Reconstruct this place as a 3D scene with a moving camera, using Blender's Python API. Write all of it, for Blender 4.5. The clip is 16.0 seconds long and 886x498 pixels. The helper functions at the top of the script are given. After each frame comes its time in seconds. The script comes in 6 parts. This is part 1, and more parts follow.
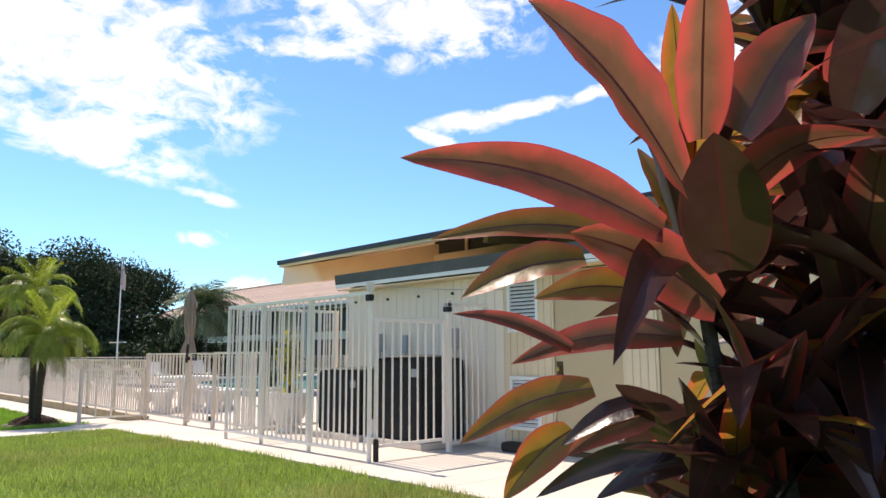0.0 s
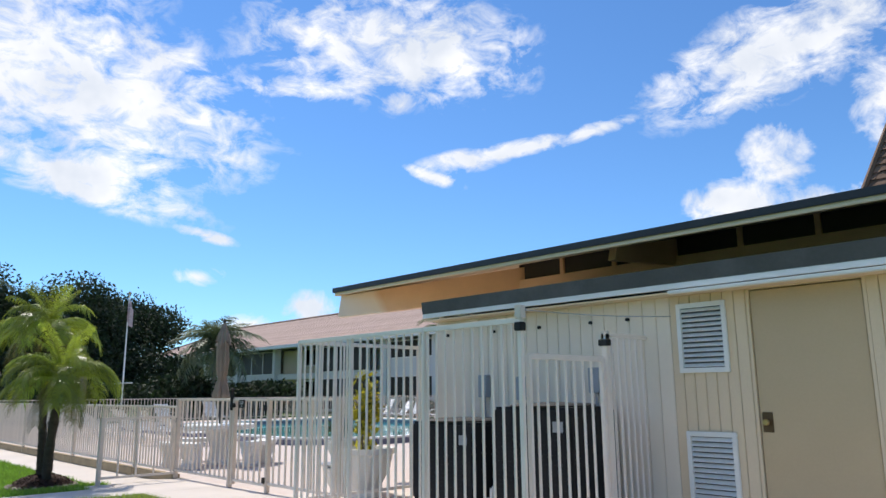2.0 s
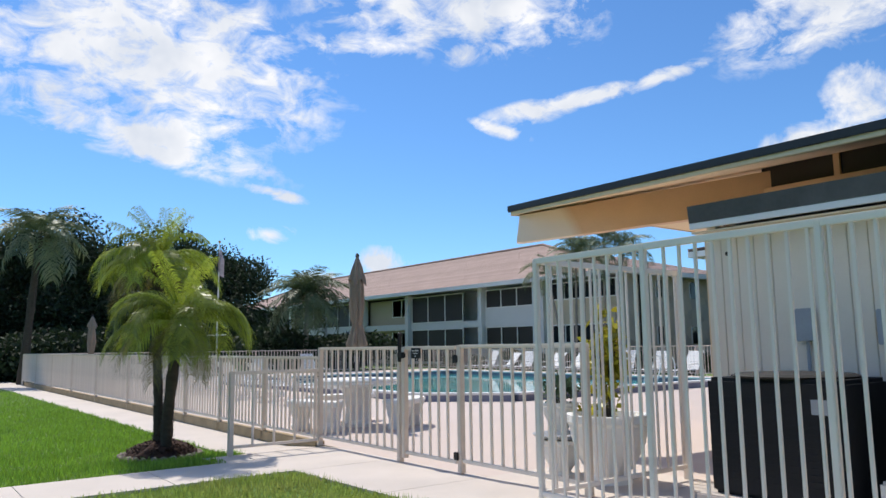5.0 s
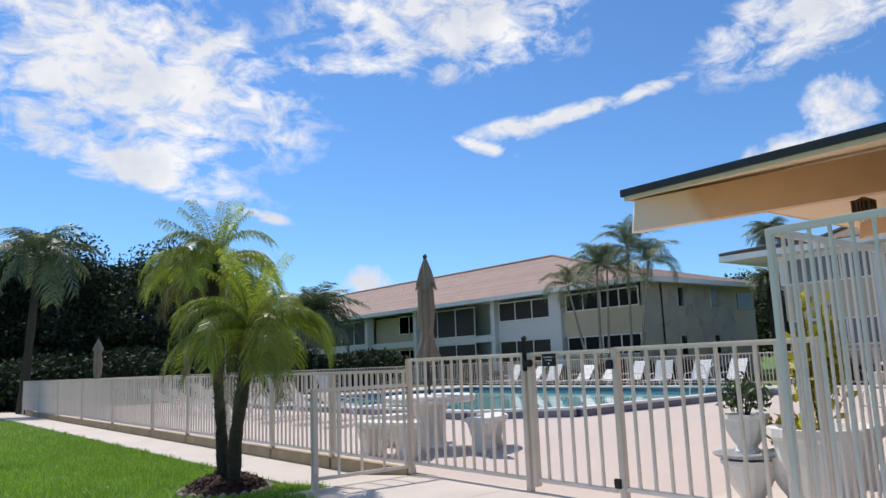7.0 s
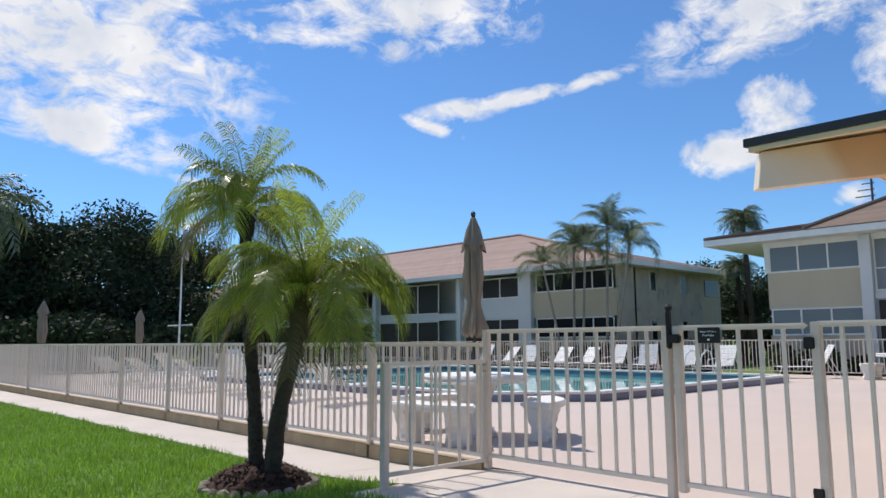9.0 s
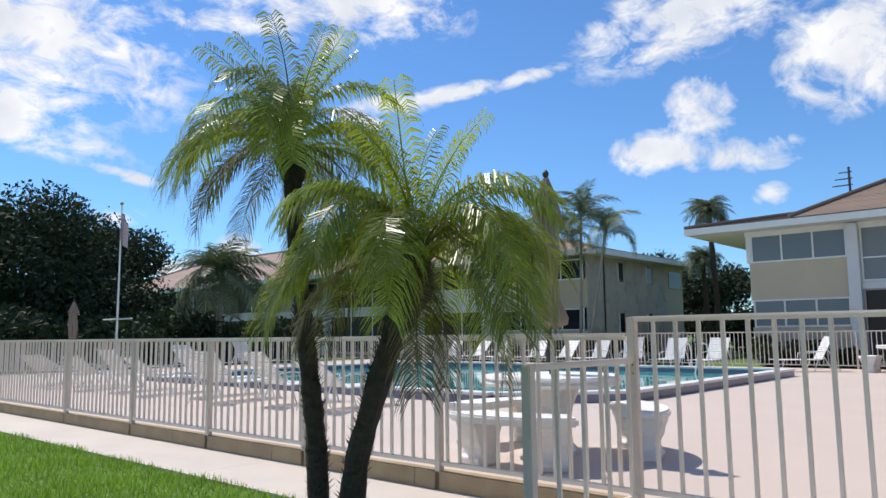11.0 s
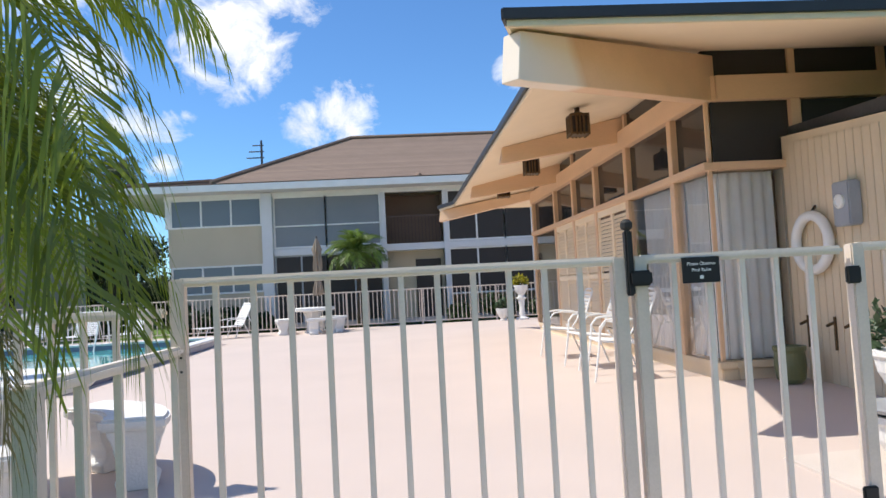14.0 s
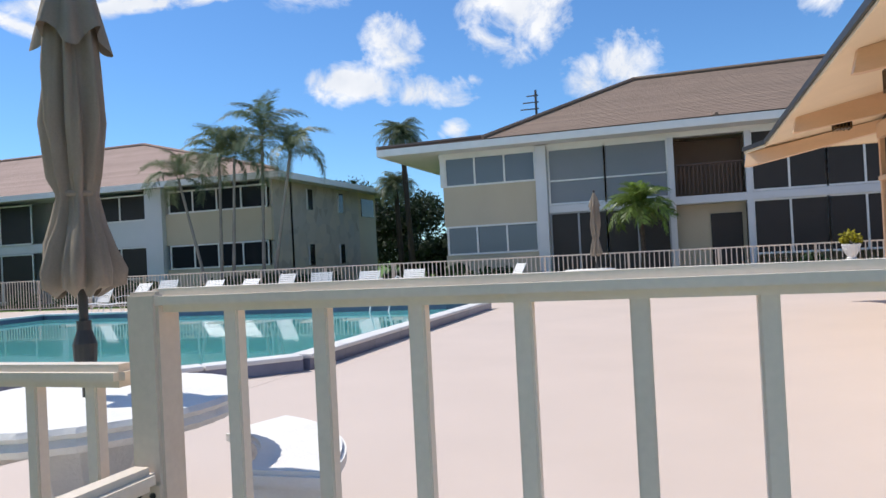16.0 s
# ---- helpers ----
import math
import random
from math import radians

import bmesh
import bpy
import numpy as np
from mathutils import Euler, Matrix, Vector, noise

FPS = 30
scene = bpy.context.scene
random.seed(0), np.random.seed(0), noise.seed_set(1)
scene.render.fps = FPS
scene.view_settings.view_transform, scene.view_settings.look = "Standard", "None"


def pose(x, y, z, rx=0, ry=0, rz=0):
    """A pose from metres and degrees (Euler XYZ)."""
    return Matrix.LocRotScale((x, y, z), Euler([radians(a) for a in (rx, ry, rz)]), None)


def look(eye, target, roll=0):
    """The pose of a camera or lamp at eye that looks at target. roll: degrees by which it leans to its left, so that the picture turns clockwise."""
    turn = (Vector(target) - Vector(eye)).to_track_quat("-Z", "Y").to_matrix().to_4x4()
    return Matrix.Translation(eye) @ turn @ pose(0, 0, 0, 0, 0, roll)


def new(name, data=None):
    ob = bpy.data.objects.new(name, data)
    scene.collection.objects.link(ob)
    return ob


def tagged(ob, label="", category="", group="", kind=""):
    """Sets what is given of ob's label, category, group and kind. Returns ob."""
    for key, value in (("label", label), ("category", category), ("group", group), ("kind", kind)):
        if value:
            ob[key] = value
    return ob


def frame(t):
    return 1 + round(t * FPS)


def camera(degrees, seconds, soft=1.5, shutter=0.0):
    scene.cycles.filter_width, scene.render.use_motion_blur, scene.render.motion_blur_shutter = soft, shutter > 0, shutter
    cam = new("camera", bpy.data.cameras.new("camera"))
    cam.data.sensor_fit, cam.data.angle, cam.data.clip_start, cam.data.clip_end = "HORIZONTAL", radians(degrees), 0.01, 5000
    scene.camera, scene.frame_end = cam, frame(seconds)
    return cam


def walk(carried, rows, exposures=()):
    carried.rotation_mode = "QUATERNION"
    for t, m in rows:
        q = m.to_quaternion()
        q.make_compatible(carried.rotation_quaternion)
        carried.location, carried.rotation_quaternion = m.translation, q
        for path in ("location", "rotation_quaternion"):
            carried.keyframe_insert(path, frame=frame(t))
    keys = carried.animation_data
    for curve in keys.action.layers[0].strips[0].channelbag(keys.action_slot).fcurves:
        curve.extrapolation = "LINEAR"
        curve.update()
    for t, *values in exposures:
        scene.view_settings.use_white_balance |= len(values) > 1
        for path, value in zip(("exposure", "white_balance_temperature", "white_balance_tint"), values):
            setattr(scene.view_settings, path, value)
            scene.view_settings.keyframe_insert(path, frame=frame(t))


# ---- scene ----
cam = camera(62.8, 16.0)
PATH = [
    (0, (14.403, -5.496, 1.218), (12.951, -4.15, 1.503), -0.3),
    (0.5, (13.784, -5.288, 1.308), (12.387, -3.895, 1.635), -0.4),
    (1, (13.127, -5.081, 1.31), (11.73, -3.69, 1.649), -0.7),
    (1.5, (12.466, -5.048, 1.322), (11.025, -3.709, 1.685), -0.1),
    (2, (11.862, -5.131, 1.313), (10.428, -3.792, 1.7), -0.5),
    (2.5, (11.484, -5.024, 1.344), (10.267, -3.48, 1.712), -1.7),
    (3, (11.28, -5.053, 1.319), (10.272, -3.363, 1.673), -2.6),
    (3.5, (10.363, -4.762, 1.375), (9.143, -3.211, 1.702), -1.5),
    (4, (9.686, -4.708, 1.389), (8.227, -3.371, 1.677), -0.3),
    (4.5, (9.102, -4.554, 1.319), (7.538, -3.333, 1.569), -0.2),
    (7, (6.732, -4.833, 1.178), (5.19, -3.598, 1.49), -2.2),
    (7.5, (6.227, -4.783, 1.166), (4.696, -3.532, 1.467), -1.7),
    (8, (5.776, -4.942, 1.136), (4.295, -3.624, 1.397), -1.2),
    (8.5, (5.226, -4.987, 1.132), (3.778, -3.63, 1.379), -0.8),
    (9, (4.668, -4.943, 1.141), (3.223, -3.583, 1.394), -0.3),
    (11.5, (1.919, -4.477, 1.133), (0.737, -2.879, 1.351), -0.9),
    (12, (1.644, -4.599, 1.12), (0.744, -2.824, 1.318), -2.3),
    (12.5, (1.278, -4.347, 1.131), (0.71, -2.435, 1.279), -2.4),
    (13, (1.07, -3.918, 1.134), (0.804, -1.94, 1.266), -3.1),
    (13.5, (0.896, -3.327, 1.188), (0.918, -1.331, 1.304), -3.7),
    (14, (0.876, -3.047, 1.161), (1.02, -1.055, 1.264), -3.0),
    (14.5, (0.909, -2.604, 1.192), (0.992, -0.607, 1.285), -2.6),
    (15, (0.913, -2.107, 1.235), (0.823, -0.11, 1.302), -2.8),
    (15.5, (0.917, -1.464, 1.27), (0.565, 0.504, 1.312), -2.9),
    (16, (0.813, -0.968, 1.278), (0.192, 0.933, 1.299), -2.9),
]
EXPOSURES = [(0, .5, 7400, 12), (.5, .43, 7200, 12), (1, .32, 6900, 11), (1.5, .2, 6600, 10), (2.5, .03, 6500, 10), (3, .06, 6500, 10), (3.5, .14, 6500, 10), (4.5, .03, 6500, 10), (7, -.1, 6550, 11), (9, -.12, 6550, 11), (11.5, .08, 6550, 10), (12.5, .26, 6550, 10), (14.5, .2, 6500, 10), (16, .02, 6500, 10)]
walk(cam, [(t, look(eye, target, roll)) for t, eye, target, roll in PATH], EXPOSURES)

# ---- world, sun, exposure ----
SUN_TO = Vector((-0.64, 0.03, 1.0)).normalized()


def setup_world():
    world = bpy.data.worlds.new("sky_world")
    scene.world = world
    world.use_nodes = True
    nt = world.node_tree
    nt.nodes.clear()
    N, L = nt.nodes.new, nt.links.new
    out, bg = N("ShaderNodeOutputWorld"), N("ShaderNodeBackground")
    sky = N("ShaderNodeTexSky")
    sky.sky_type, sky.sun_disc = "NISHITA", False
    sky.sun_elevation = math.asin(SUN_TO.z)
    sky.sun_rotation = math.atan2(SUN_TO.x, SUN_TO.y)
    sky.air_density, sky.dust_density, sky.ozone_density = 1.0, 0.05, 3.0
    tc = N("ShaderNodeTexCoord")

    def clouds(lobes, scale, detail, edge, weight, gain):
        """Soft lobes of cloud broken up by noise: (yaw left of +y, height, half width, half height, tilt) in degrees."""
        field = None
        for yaw, elev, a, b, tilt in lobes:
            ya, el, ti = radians(yaw), radians(elev), radians(tilt)
            c = Vector((-math.sin(ya) * math.cos(el), math.cos(ya) * math.cos(el), math.sin(el)))
            right = Vector((math.cos(ya), math.sin(ya), 0))
            up = right.cross(c)
            r2, u2 = right * math.cos(ti) + up * math.sin(ti), up * math.cos(ti) - right * math.sin(ti)
            sub = N("ShaderNodeVectorMath"); sub.operation = "SUBTRACT"
            L(tc.outputs["Generated"], sub.inputs[0]); sub.inputs[1].default_value = c
            comb = N("ShaderNodeCombineXYZ")
            for k, (axis, size) in enumerate(((r2, a), (u2, b), (c, 40))):
                d = N("ShaderNodeVectorMath"); d.operation = "DOT_PRODUCT"
                L(sub.outputs[0], d.inputs[0]); d.inputs[1].default_value = axis / radians(size)
                L(d.outputs["Value"], comb.inputs[k])
            ln = N("ShaderNodeVectorMath"); ln.operation = "LENGTH"
            L(comb.outputs[0], ln.inputs[0])
            inv = N("ShaderNodeMapRange")
            inv.interpolation_type = "SMOOTHSTEP"
            inv.inputs["From Min"].default_value, inv.inputs["From Max"].default_value = 0.0, 1.45
            inv.inputs["To Min"].default_value, inv.inputs["To Max"].default_value = 1.0, 0.0
            L(ln.outputs["Value"], inv.inputs["Value"])
            if field is None:
                field = inv.outputs[0]
            else:
                mx = N("ShaderNodeMath"); mx.operation = "MAXIMUM"
                L(field, mx.inputs[0]); L(inv.outputs[0], mx.inputs[1])
                field = mx.outputs[0]
        mp = N("ShaderNodeMapping"); mp.inputs["Scale"].default_value = scale
        L(tc.outputs["Generated"], mp.inputs["Vector"])
        nz = N("ShaderNodeTexNoise")
        nz.inputs["Scale"].default_value, nz.inputs["Detail"].default_value, nz.inputs["Roughness"].default_value = 1.0, detail, 0.62
        nz.inputs["Distortion"].default_value = 0.4
        L(mp.outputs[0], nz.inputs["Vector"])
        cut = N("ShaderNodeMath"); cut.operation = "MULTIPLY_ADD"
        L(field, cut.inputs[0]); cut.inputs[1].default_value = 0.62
        sub2 = N("ShaderNodeMath"); sub2.operation = "SUBTRACT"
        L(nz.outputs["Fac"], sub2.inputs[0]); sub2.inputs[1].default_value = 0.5
        amp = N("ShaderNodeMath"); amp.operation = "MULTIPLY"
        near = N("ShaderNodeMapRange")
        near.inputs["From Max"].default_value, near.inputs["To Max"].default_value = 0.35, gain
        L(field, near.inputs["Value"])
        L(sub2.outputs[0], amp.inputs[0]); L(near.outputs[0], amp.inputs[1])
        L(amp.outputs[0], cut.inputs[2])
        mr = N("ShaderNodeMapRange")
        mr.inputs["From Min"].default_value, mr.inputs["From Max"].default_value = edge
        mr.inputs["To Max"].default_value = weight
        L(cut.outputs[0], mr.inputs["Value"])
        return mr.outputs[0]

    cumulus = clouds(CUMULUS, (17, 17, 20), 9, (0.20, 0.58), 0.97, 1.7)
    wisps = clouds(WISPS, (19, 19, 34), 11, (0.10, 0.58), 0.97, 2.0)
    mx = N("ShaderNodeMath"); mx.operation = "MAXIMUM"
    L(cumulus, mx.inputs[0]); L(wisps, mx.inputs[1])
    shade = N("ShaderNodeTexNoise"); shade.inputs["Scale"].default_value, shade.inputs["Detail"].default_value = 11, 4
    L(tc.outputs["Generated"], shade.inputs["Vector"])
    ramp = N("ShaderNodeValToRGB")
    ramp.color_ramp.elements[0].position, ramp.color_ramp.elements[1].position = 0.35, 0.62
    ramp.color_ramp.elements[0].color, ramp.color_ramp.elements[1].color = (6.6, 7.0, 7.7, 1), (9.0, 9.0, 9.1, 1)
    L(shade.outputs["Fac"], ramp.inputs["Fac"])
    tint = N("ShaderNodeMix"); tint.data_type, tint.blend_type = "RGBA", "MULTIPLY"
    tint.inputs[0].default_value = 1.0
    tint.inputs[7].default_value = SKY_TINT
    L(sky.outputs[0], tint.inputs[6])
    mix = N("ShaderNodeMix"); mix.data_type = "RGBA"
    L(mx.outputs[0], mix.inputs[0]); L(tint.outputs[2], mix.inputs[6]); L(ramp.outputs[0], mix.inputs[7])
    L(mix.outputs[2], bg.inputs["Color"])
    bg.inputs["Strength"].default_value = 0.115
    L(bg.outputs[0], out.inputs["Surface"])


SKY_TINT = (0.69, 1.02, 1.33, 1)
CUMULUS = [(24.0, 13.6, 4.4, 2.1, 0), (21.4, 16.4, 2.8, 2.6, 20), (17.8, 12.9, 4.0, 1.4, 0), (11.4, 19.0, 4.9, 4.6, 0), (8.5, 22.5, 4.5, 3.0, 0), (3.9, 13.6, 4.0, 3.2, 0),
           (16.6, 9.9, 1.5, .9, 0), (-10.6, 16.3, 1.8, 1.8, 0), (57.1, 6.4, 2.6, 1.6, 0), (62.4, 4.9, 2.2, 1.3, 0), (70, 5, 1.8, 1.0, 0), (-40, 14, 6, 3, 0)]
WISPS = [(75, 21.3, 13.0, 6.4, -10), (75, 15.3, 9.5, 1.8, -13), (65.5, 11.8, 2.4, .5, -14), (51, 26.5, 11, 4.2, -3), (34.6, 19.9, 3.4, .6, 12), (40, 19.0, 5.6, .65, 8), (45.3, 18.0, 3.4, .9, 6), (47.6, 16.8, 2.4, .6, -18), (20, 24, 10, 3.4, 16),
         (65.7, 8.8, 1.8, .8, 0), (58, 23.4, 5, 1.0, 0), (50.6, 22.7, 1.6, 1.0, 0), (90, 30, 16, 10, 0), (120, 25, 18, 9, 0), (40, 55, 25, 12, 0), (180, 35, 30, 14, 0), (-60, 40, 20, 8, 0)]
setup_world()
sun = new("sun", bpy.data.lights.new("sun", "SUN"))
sun.data.energy, sun.data.angle, sun.data.color = 4.2, radians(0.55), (1.0, 0.95, 0.87)
sun.matrix_world = look(SUN_TO * 60, (0, 0, 0))

# ---- materials ----


def mat(name, base, rough=0.6, var=0.12, scale=6.0, bump=0.1, bscale=60.0, metal=0.0, random_amount=0.0, stain=0.0, stain_col=(0.1, 0.09, 0.07),
        translucent=0.0, stretch=(1, 1, 1), coat=0.0, island=0.0):
    m = bpy.data.materials.new(name)
    m.use_nodes = True
    nt = m.node_tree
    N, L = nt.nodes.new, nt.links.new
    b = nt.nodes["Principled BSDF"]
    b.inputs["Roughness"].default_value, b.inputs["Metallic"].default_value = rough, metal
    b.inputs["Coat Weight"].default_value = coat
    tc = N("ShaderNodeTexCoord")
    mp = N("ShaderNodeMapping"); mp.inputs["Scale"].default_value = stretch
    L(tc.outputs["Object"], mp.inputs["Vector"])
    big, fine = N("ShaderNodeTexNoise"), N("ShaderNodeTexNoise")
    for n, s, d in ((big, scale, 4), (fine, bscale, 3)):
        n.inputs["Scale"].default_value, n.inputs["Detail"].default_value = s, d
        L(mp.outputs[0], n.inputs["Vector"])
    add = N("ShaderNodeMath"); add.operation = "MULTIPLY_ADD"
    L(fine.outputs["Fac"], add.inputs[0]); add.inputs[1].default_value = 0.5
    L(big.outputs["Fac"], add.inputs[2])
    mr = N("ShaderNodeMapRange")
    mr.inputs["From Min"].default_value, mr.inputs["From Max"].default_value = 0.4, 1.1
    mr.inputs["To Min"].default_value, mr.inputs["To Max"].default_value = 1 - var, 1 + var
    L(add.outputs[0], mr.inputs["Value"])
    value = mr.outputs[0]
    for amount, node, socket in ((random_amount, "ShaderNodeObjectInfo", "Random"), (island, "ShaderNodeNewGeometry", "Random Per Island")):
        if amount:
            src = N(node)
            m2 = N("ShaderNodeMapRange")
            m2.inputs["To Min"].default_value, m2.inputs["To Max"].default_value = 1 - amount, 1 + amount
            L(src.outputs[socket], m2.inputs["Value"])
            mul = N("ShaderNodeMath"); mul.operation = "MULTIPLY"
            L(value, mul.inputs[0]); L(m2.outputs[0], mul.inputs[1])
            value = mul.outputs[0]
    vm = N("ShaderNodeVectorMath"); vm.operation = "SCALE"
    vm.inputs[0].default_value = base
    L(value, vm.inputs["Scale"])
    colour = vm.outputs[0]
    if stain:
        st = N("ShaderNodeTexNoise"); st.inputs["Scale"].default_value, st.inputs["Detail"].default_value, st.inputs["Roughness"].default_value = scale * 0.37, 6, 0.7
        L(mp.outputs[0], st.inputs["Vector"])
        rp = N("ShaderNodeMapRange")
        rp.inputs["From Min"].default_value, rp.inputs["From Max"].default_value, rp.inputs["To Max"].default_value = 0.52, 0.75, stain
        L(st.outputs["Fac"], rp.inputs["Value"])
        mix = N("ShaderNodeMix"); mix.data_type = "RGBA"
        L(rp.outputs[0], mix.inputs[0]); L(colour, mix.inputs[6]); mix.inputs[7].default_value = (*stain_col, 1)
        colour = mix.outputs[2]
    L(colour, b.inputs["Base Color"])
    if bump:
        bp = N("ShaderNodeBump"); bp.inputs["Strength"].default_value, bp.inputs["Distance"].default_value = bump, 0.01
        L(fine.outputs["Fac"], bp.inputs["Height"]); L(bp.outputs[0], b.inputs["Normal"])
    if translucent:
        tr = N("ShaderNodeBsdfTranslucent")
        L(colour, tr.inputs["Color"])
        ms = N("ShaderNodeMixShader"); ms.inputs[0].default_value = translucent
        L(b.outputs[0], ms.inputs[1]); L(tr.outputs[0], ms.inputs[2])
        L(ms.outputs[0], nt.nodes["Material Output"].inputs["Surface"])
    return m


def glass_mat(name, tint, rough=0.03, dark=True):
    m = bpy.data.materials.new(name)
    m.use_nodes = True
    b = m.node_tree.nodes["Principled BSDF"]
    b.inputs["Base Color"].default_value = (*tint, 1)
    b.inputs["Roughness"].default_value, b.inputs["IOR"].default_value = rough, 1.45
    b.inputs["Transmission Weight"].default_value = 0.0 if dark else 1.0
    return m


# Brighter copy of the fence white; sunlight on the screen is in its colour.
SCREEN_METAL = mat("sunlit_white_coat", (0.86, 0.765, 0.67), 0.5, 0.06, 3, 0.05, 90, random_amount=0.04)
WHITE_METAL = mat("white_powder_coat", (0.76, 0.66, 0.555), 0.5, 0.10, 3, 0.05, 90, random_amount=0.05, stain=0.25, stain_col=(0.42, 0.40, 0.36))
POST_METAL = mat("weathered_white_coat", (0.68, 0.57, 0.465), 0.55, 0.12, 4, 0.08, 90, stain=0.45, stain_col=(0.34, 0.33, 0.30))
DECK = mat("beige_pool_deck_coating", (0.60, 0.495, 0.43), 0.75, 0.06, 0.6, 0.25, 140, stain=0.22, stain_col=(0.50, 0.41, 0.35))
CONCRETE = mat("pale_concrete", (0.62, 0.54, 0.47), 0.8, 0.10, 1.2, 0.3, 120, stain=0.35, stain_col=(0.42, 0.37, 0.32))
CURB = mat("stained_ochre_curb", (0.38, 0.28, 0.16), 0.85, 0.25, 3, 0.4, 70, stain=0.5, stain_col=(0.16, 0.12, 0.07))
LAWN_SOIL = mat("lawn_turf", (0.105, 0.185, 0.024), 0.9, 0.30, 1.1, 0.8, 45, stain=0.35, stain_col=(0.16, 0.19, 0.045))
DRY_BLADE = mat("yellowing_grass_blades", (0.33, 0.41, 0.085), 0.6, 0.25, 0.8, 0, 20, translucent=0.45, island=0.35, stain=0.8, stain_col=(0.50, 0.40, 0.16))
BLADE = mat("grass_blades", (0.24, 0.40, 0.045), 0.55, 0.25, 0.8, 0, 20, translucent=0.45, island=0.35)
CREAM = mat("cream_painted_siding", (0.72, 0.575, 0.39), 0.55, 0.08, 2, 0.15, 90, stain=0.25, stain_col=(0.45, 0.38, 0.22), stretch=(1, 1, .3))
DOOR = mat("khaki_painted_door", (0.52, 0.395, 0.235), 0.45, 0.06, 1.3, 0.06, 60, stain=0.2, stain_col=(0.36, 0.31, 0.17))
SHEDWHITE = mat("white_painted_boards", (0.80, 0.70, 0.57), 0.7, 0.06, 2, 0.3, 110, stain=0.2, stain_col=(0.55, 0.52, 0.44))
TRIMWHITE = mat("white_gloss_trim", (0.78, 0.77, 0.73), 0.4, 0.06, 3, 0.06, 60, stain=0.18, stain_col=(0.5, 0.47, 0.4))
TAN = mat("tan_painted_timber", (0.71, 0.475, 0.29), 0.6, 0.09, 2.5, 0.15, 50, stain=0.2, stain_col=(0.45, 0.30, 0.14), stretch=(.4, .4, 2))
SOFFIT = mat("warm_cream_soffit", (0.85, 0.69, 0.48), 0.7, 0.06, 1.5, 0.15, 60, stain=0.15, stain_col=(0.6, 0.45, 0.27))
ROOFEDGE = mat("dark_metal_drip_edge", (0.022, 0.023, 0.025), 0.5, 0.25, 4, 0.1, 60)
FLASH = mat("grey_roof_flashing", (0.062, 0.060, 0.060), 0.45, 0.3, 2, 0.15, 30, stain=0.3, stain_col=(0.2, 0.21, 0.22))
SHINGLE = mat("brown_wood_shingle", (0.165, 0.095, 0.06), 0.85, 0.2, 5, 0.5, 40, random_amount=0.3, island=0.3)
TILE_ROOF = mat("brown_tile_roof", (0.235, 0.165, 0.122), 0.85, 0.12, 1.2, 0.4, 30, island=0.1, stain=0.3, stain_col=(0.2, 0.14, 0.11))
A_ROOF = mat("pinkish_tile_roof", (0.36, 0.25, 0.205), 0.85, 0.10, 1.0, 0.4, 30, island=0.1)
BLDG_YELLOW = mat("pale_yellow_stucco", (0.54, 0.465, 0.335), 0.8, 0.07, 0.8, 0.3, 60, stain=0.2, stain_col=(0.45, 0.37, 0.22))
BLDG_WHITE = mat("off_white_stucco", (0.66, 0.66, 0.66), 0.75, 0.06, 0.8, 0.2, 60, stain=0.2, stain_col=(0.48, 0.47, 0.45))
BRONZE_GLASS = glass_mat("dark_window_glass", (0.022, 0.024, 0.027))
GREY_SCREEN = mat("grey_insect_screen", (0.22, 0.235, 0.25), 0.55, 0.08, 1.0, 0.05, 60)
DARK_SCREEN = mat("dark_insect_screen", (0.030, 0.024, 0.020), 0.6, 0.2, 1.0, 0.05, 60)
GREY_GLASS = glass_mat("grey_jalousie_glass", (0.17, 0.195, 0.215), 0.12)
# Even dark brown that carries the shade of rooms and porch in its colour.
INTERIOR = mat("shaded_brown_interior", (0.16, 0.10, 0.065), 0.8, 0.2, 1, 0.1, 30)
CLEAR_GLASS = glass_mat("clear_glass", (1, 1, 1), 0.0, dark=False)
CURTAIN = mat("pale_sheer_curtain", (0.90, 0.88, 0.83), 0.85, 0.06, 3, 0.1, 80, translucent=0.05)
BLACK = mat("black_plastic", (0.014, 0.013, 0.012), 0.7, 0.2, 8, 0.15, 60)
ACBLACK = mat("black_condenser_grille", (0.009, 0.009, 0.010), 0.85, 0.3, 6, 0.2, 50)
BRASS = mat("brass_lock", (0.55, 0.40, 0.16), 0.35, 0.1, 20, 0.05, 60, metal=1.0)
LOCKPLATE = mat("bronze_lock_plate", (0.12, 0.075, 0.035), 0.5, 0.2, 20, 0.1, 60, metal=0.6)
UMBRELLA = mat("taupe_umbrella_canvas", (0.30, 0.24, 0.18), 0.9, 0.14, 5, 0.2, 90, translucent=0.08, stain=0.3, stain_col=(0.25, 0.19, 0.14))
STONE_WHITE = mat("white_cast_stone", (0.78, 0.76, 0.72), 0.75, 0.07, 6, 0.35, 60, stain=0.25, stain_col=(0.55, 0.52, 0.47))
COPING = mat("blue_grey_pool_tile", (0.16, 0.17, 0.24), 0.3, 0.2, 5, 0.05, 60, random_amount=0.2)
COPING_TOP = mat("white_coping", (0.72, 0.70, 0.68), 0.6, 0.08, 4, 0.15, 60)
POOLWALL = mat("pale_blue_pool_plaster", (0.22, 0.62, 0.62), 0.6, 0.08, 2, 0.1, 60)
STRAP = mat("white_vinyl_strap", (0.82, 0.80, 0.76), 0.5, 0.05, 5, 0.03, 60)
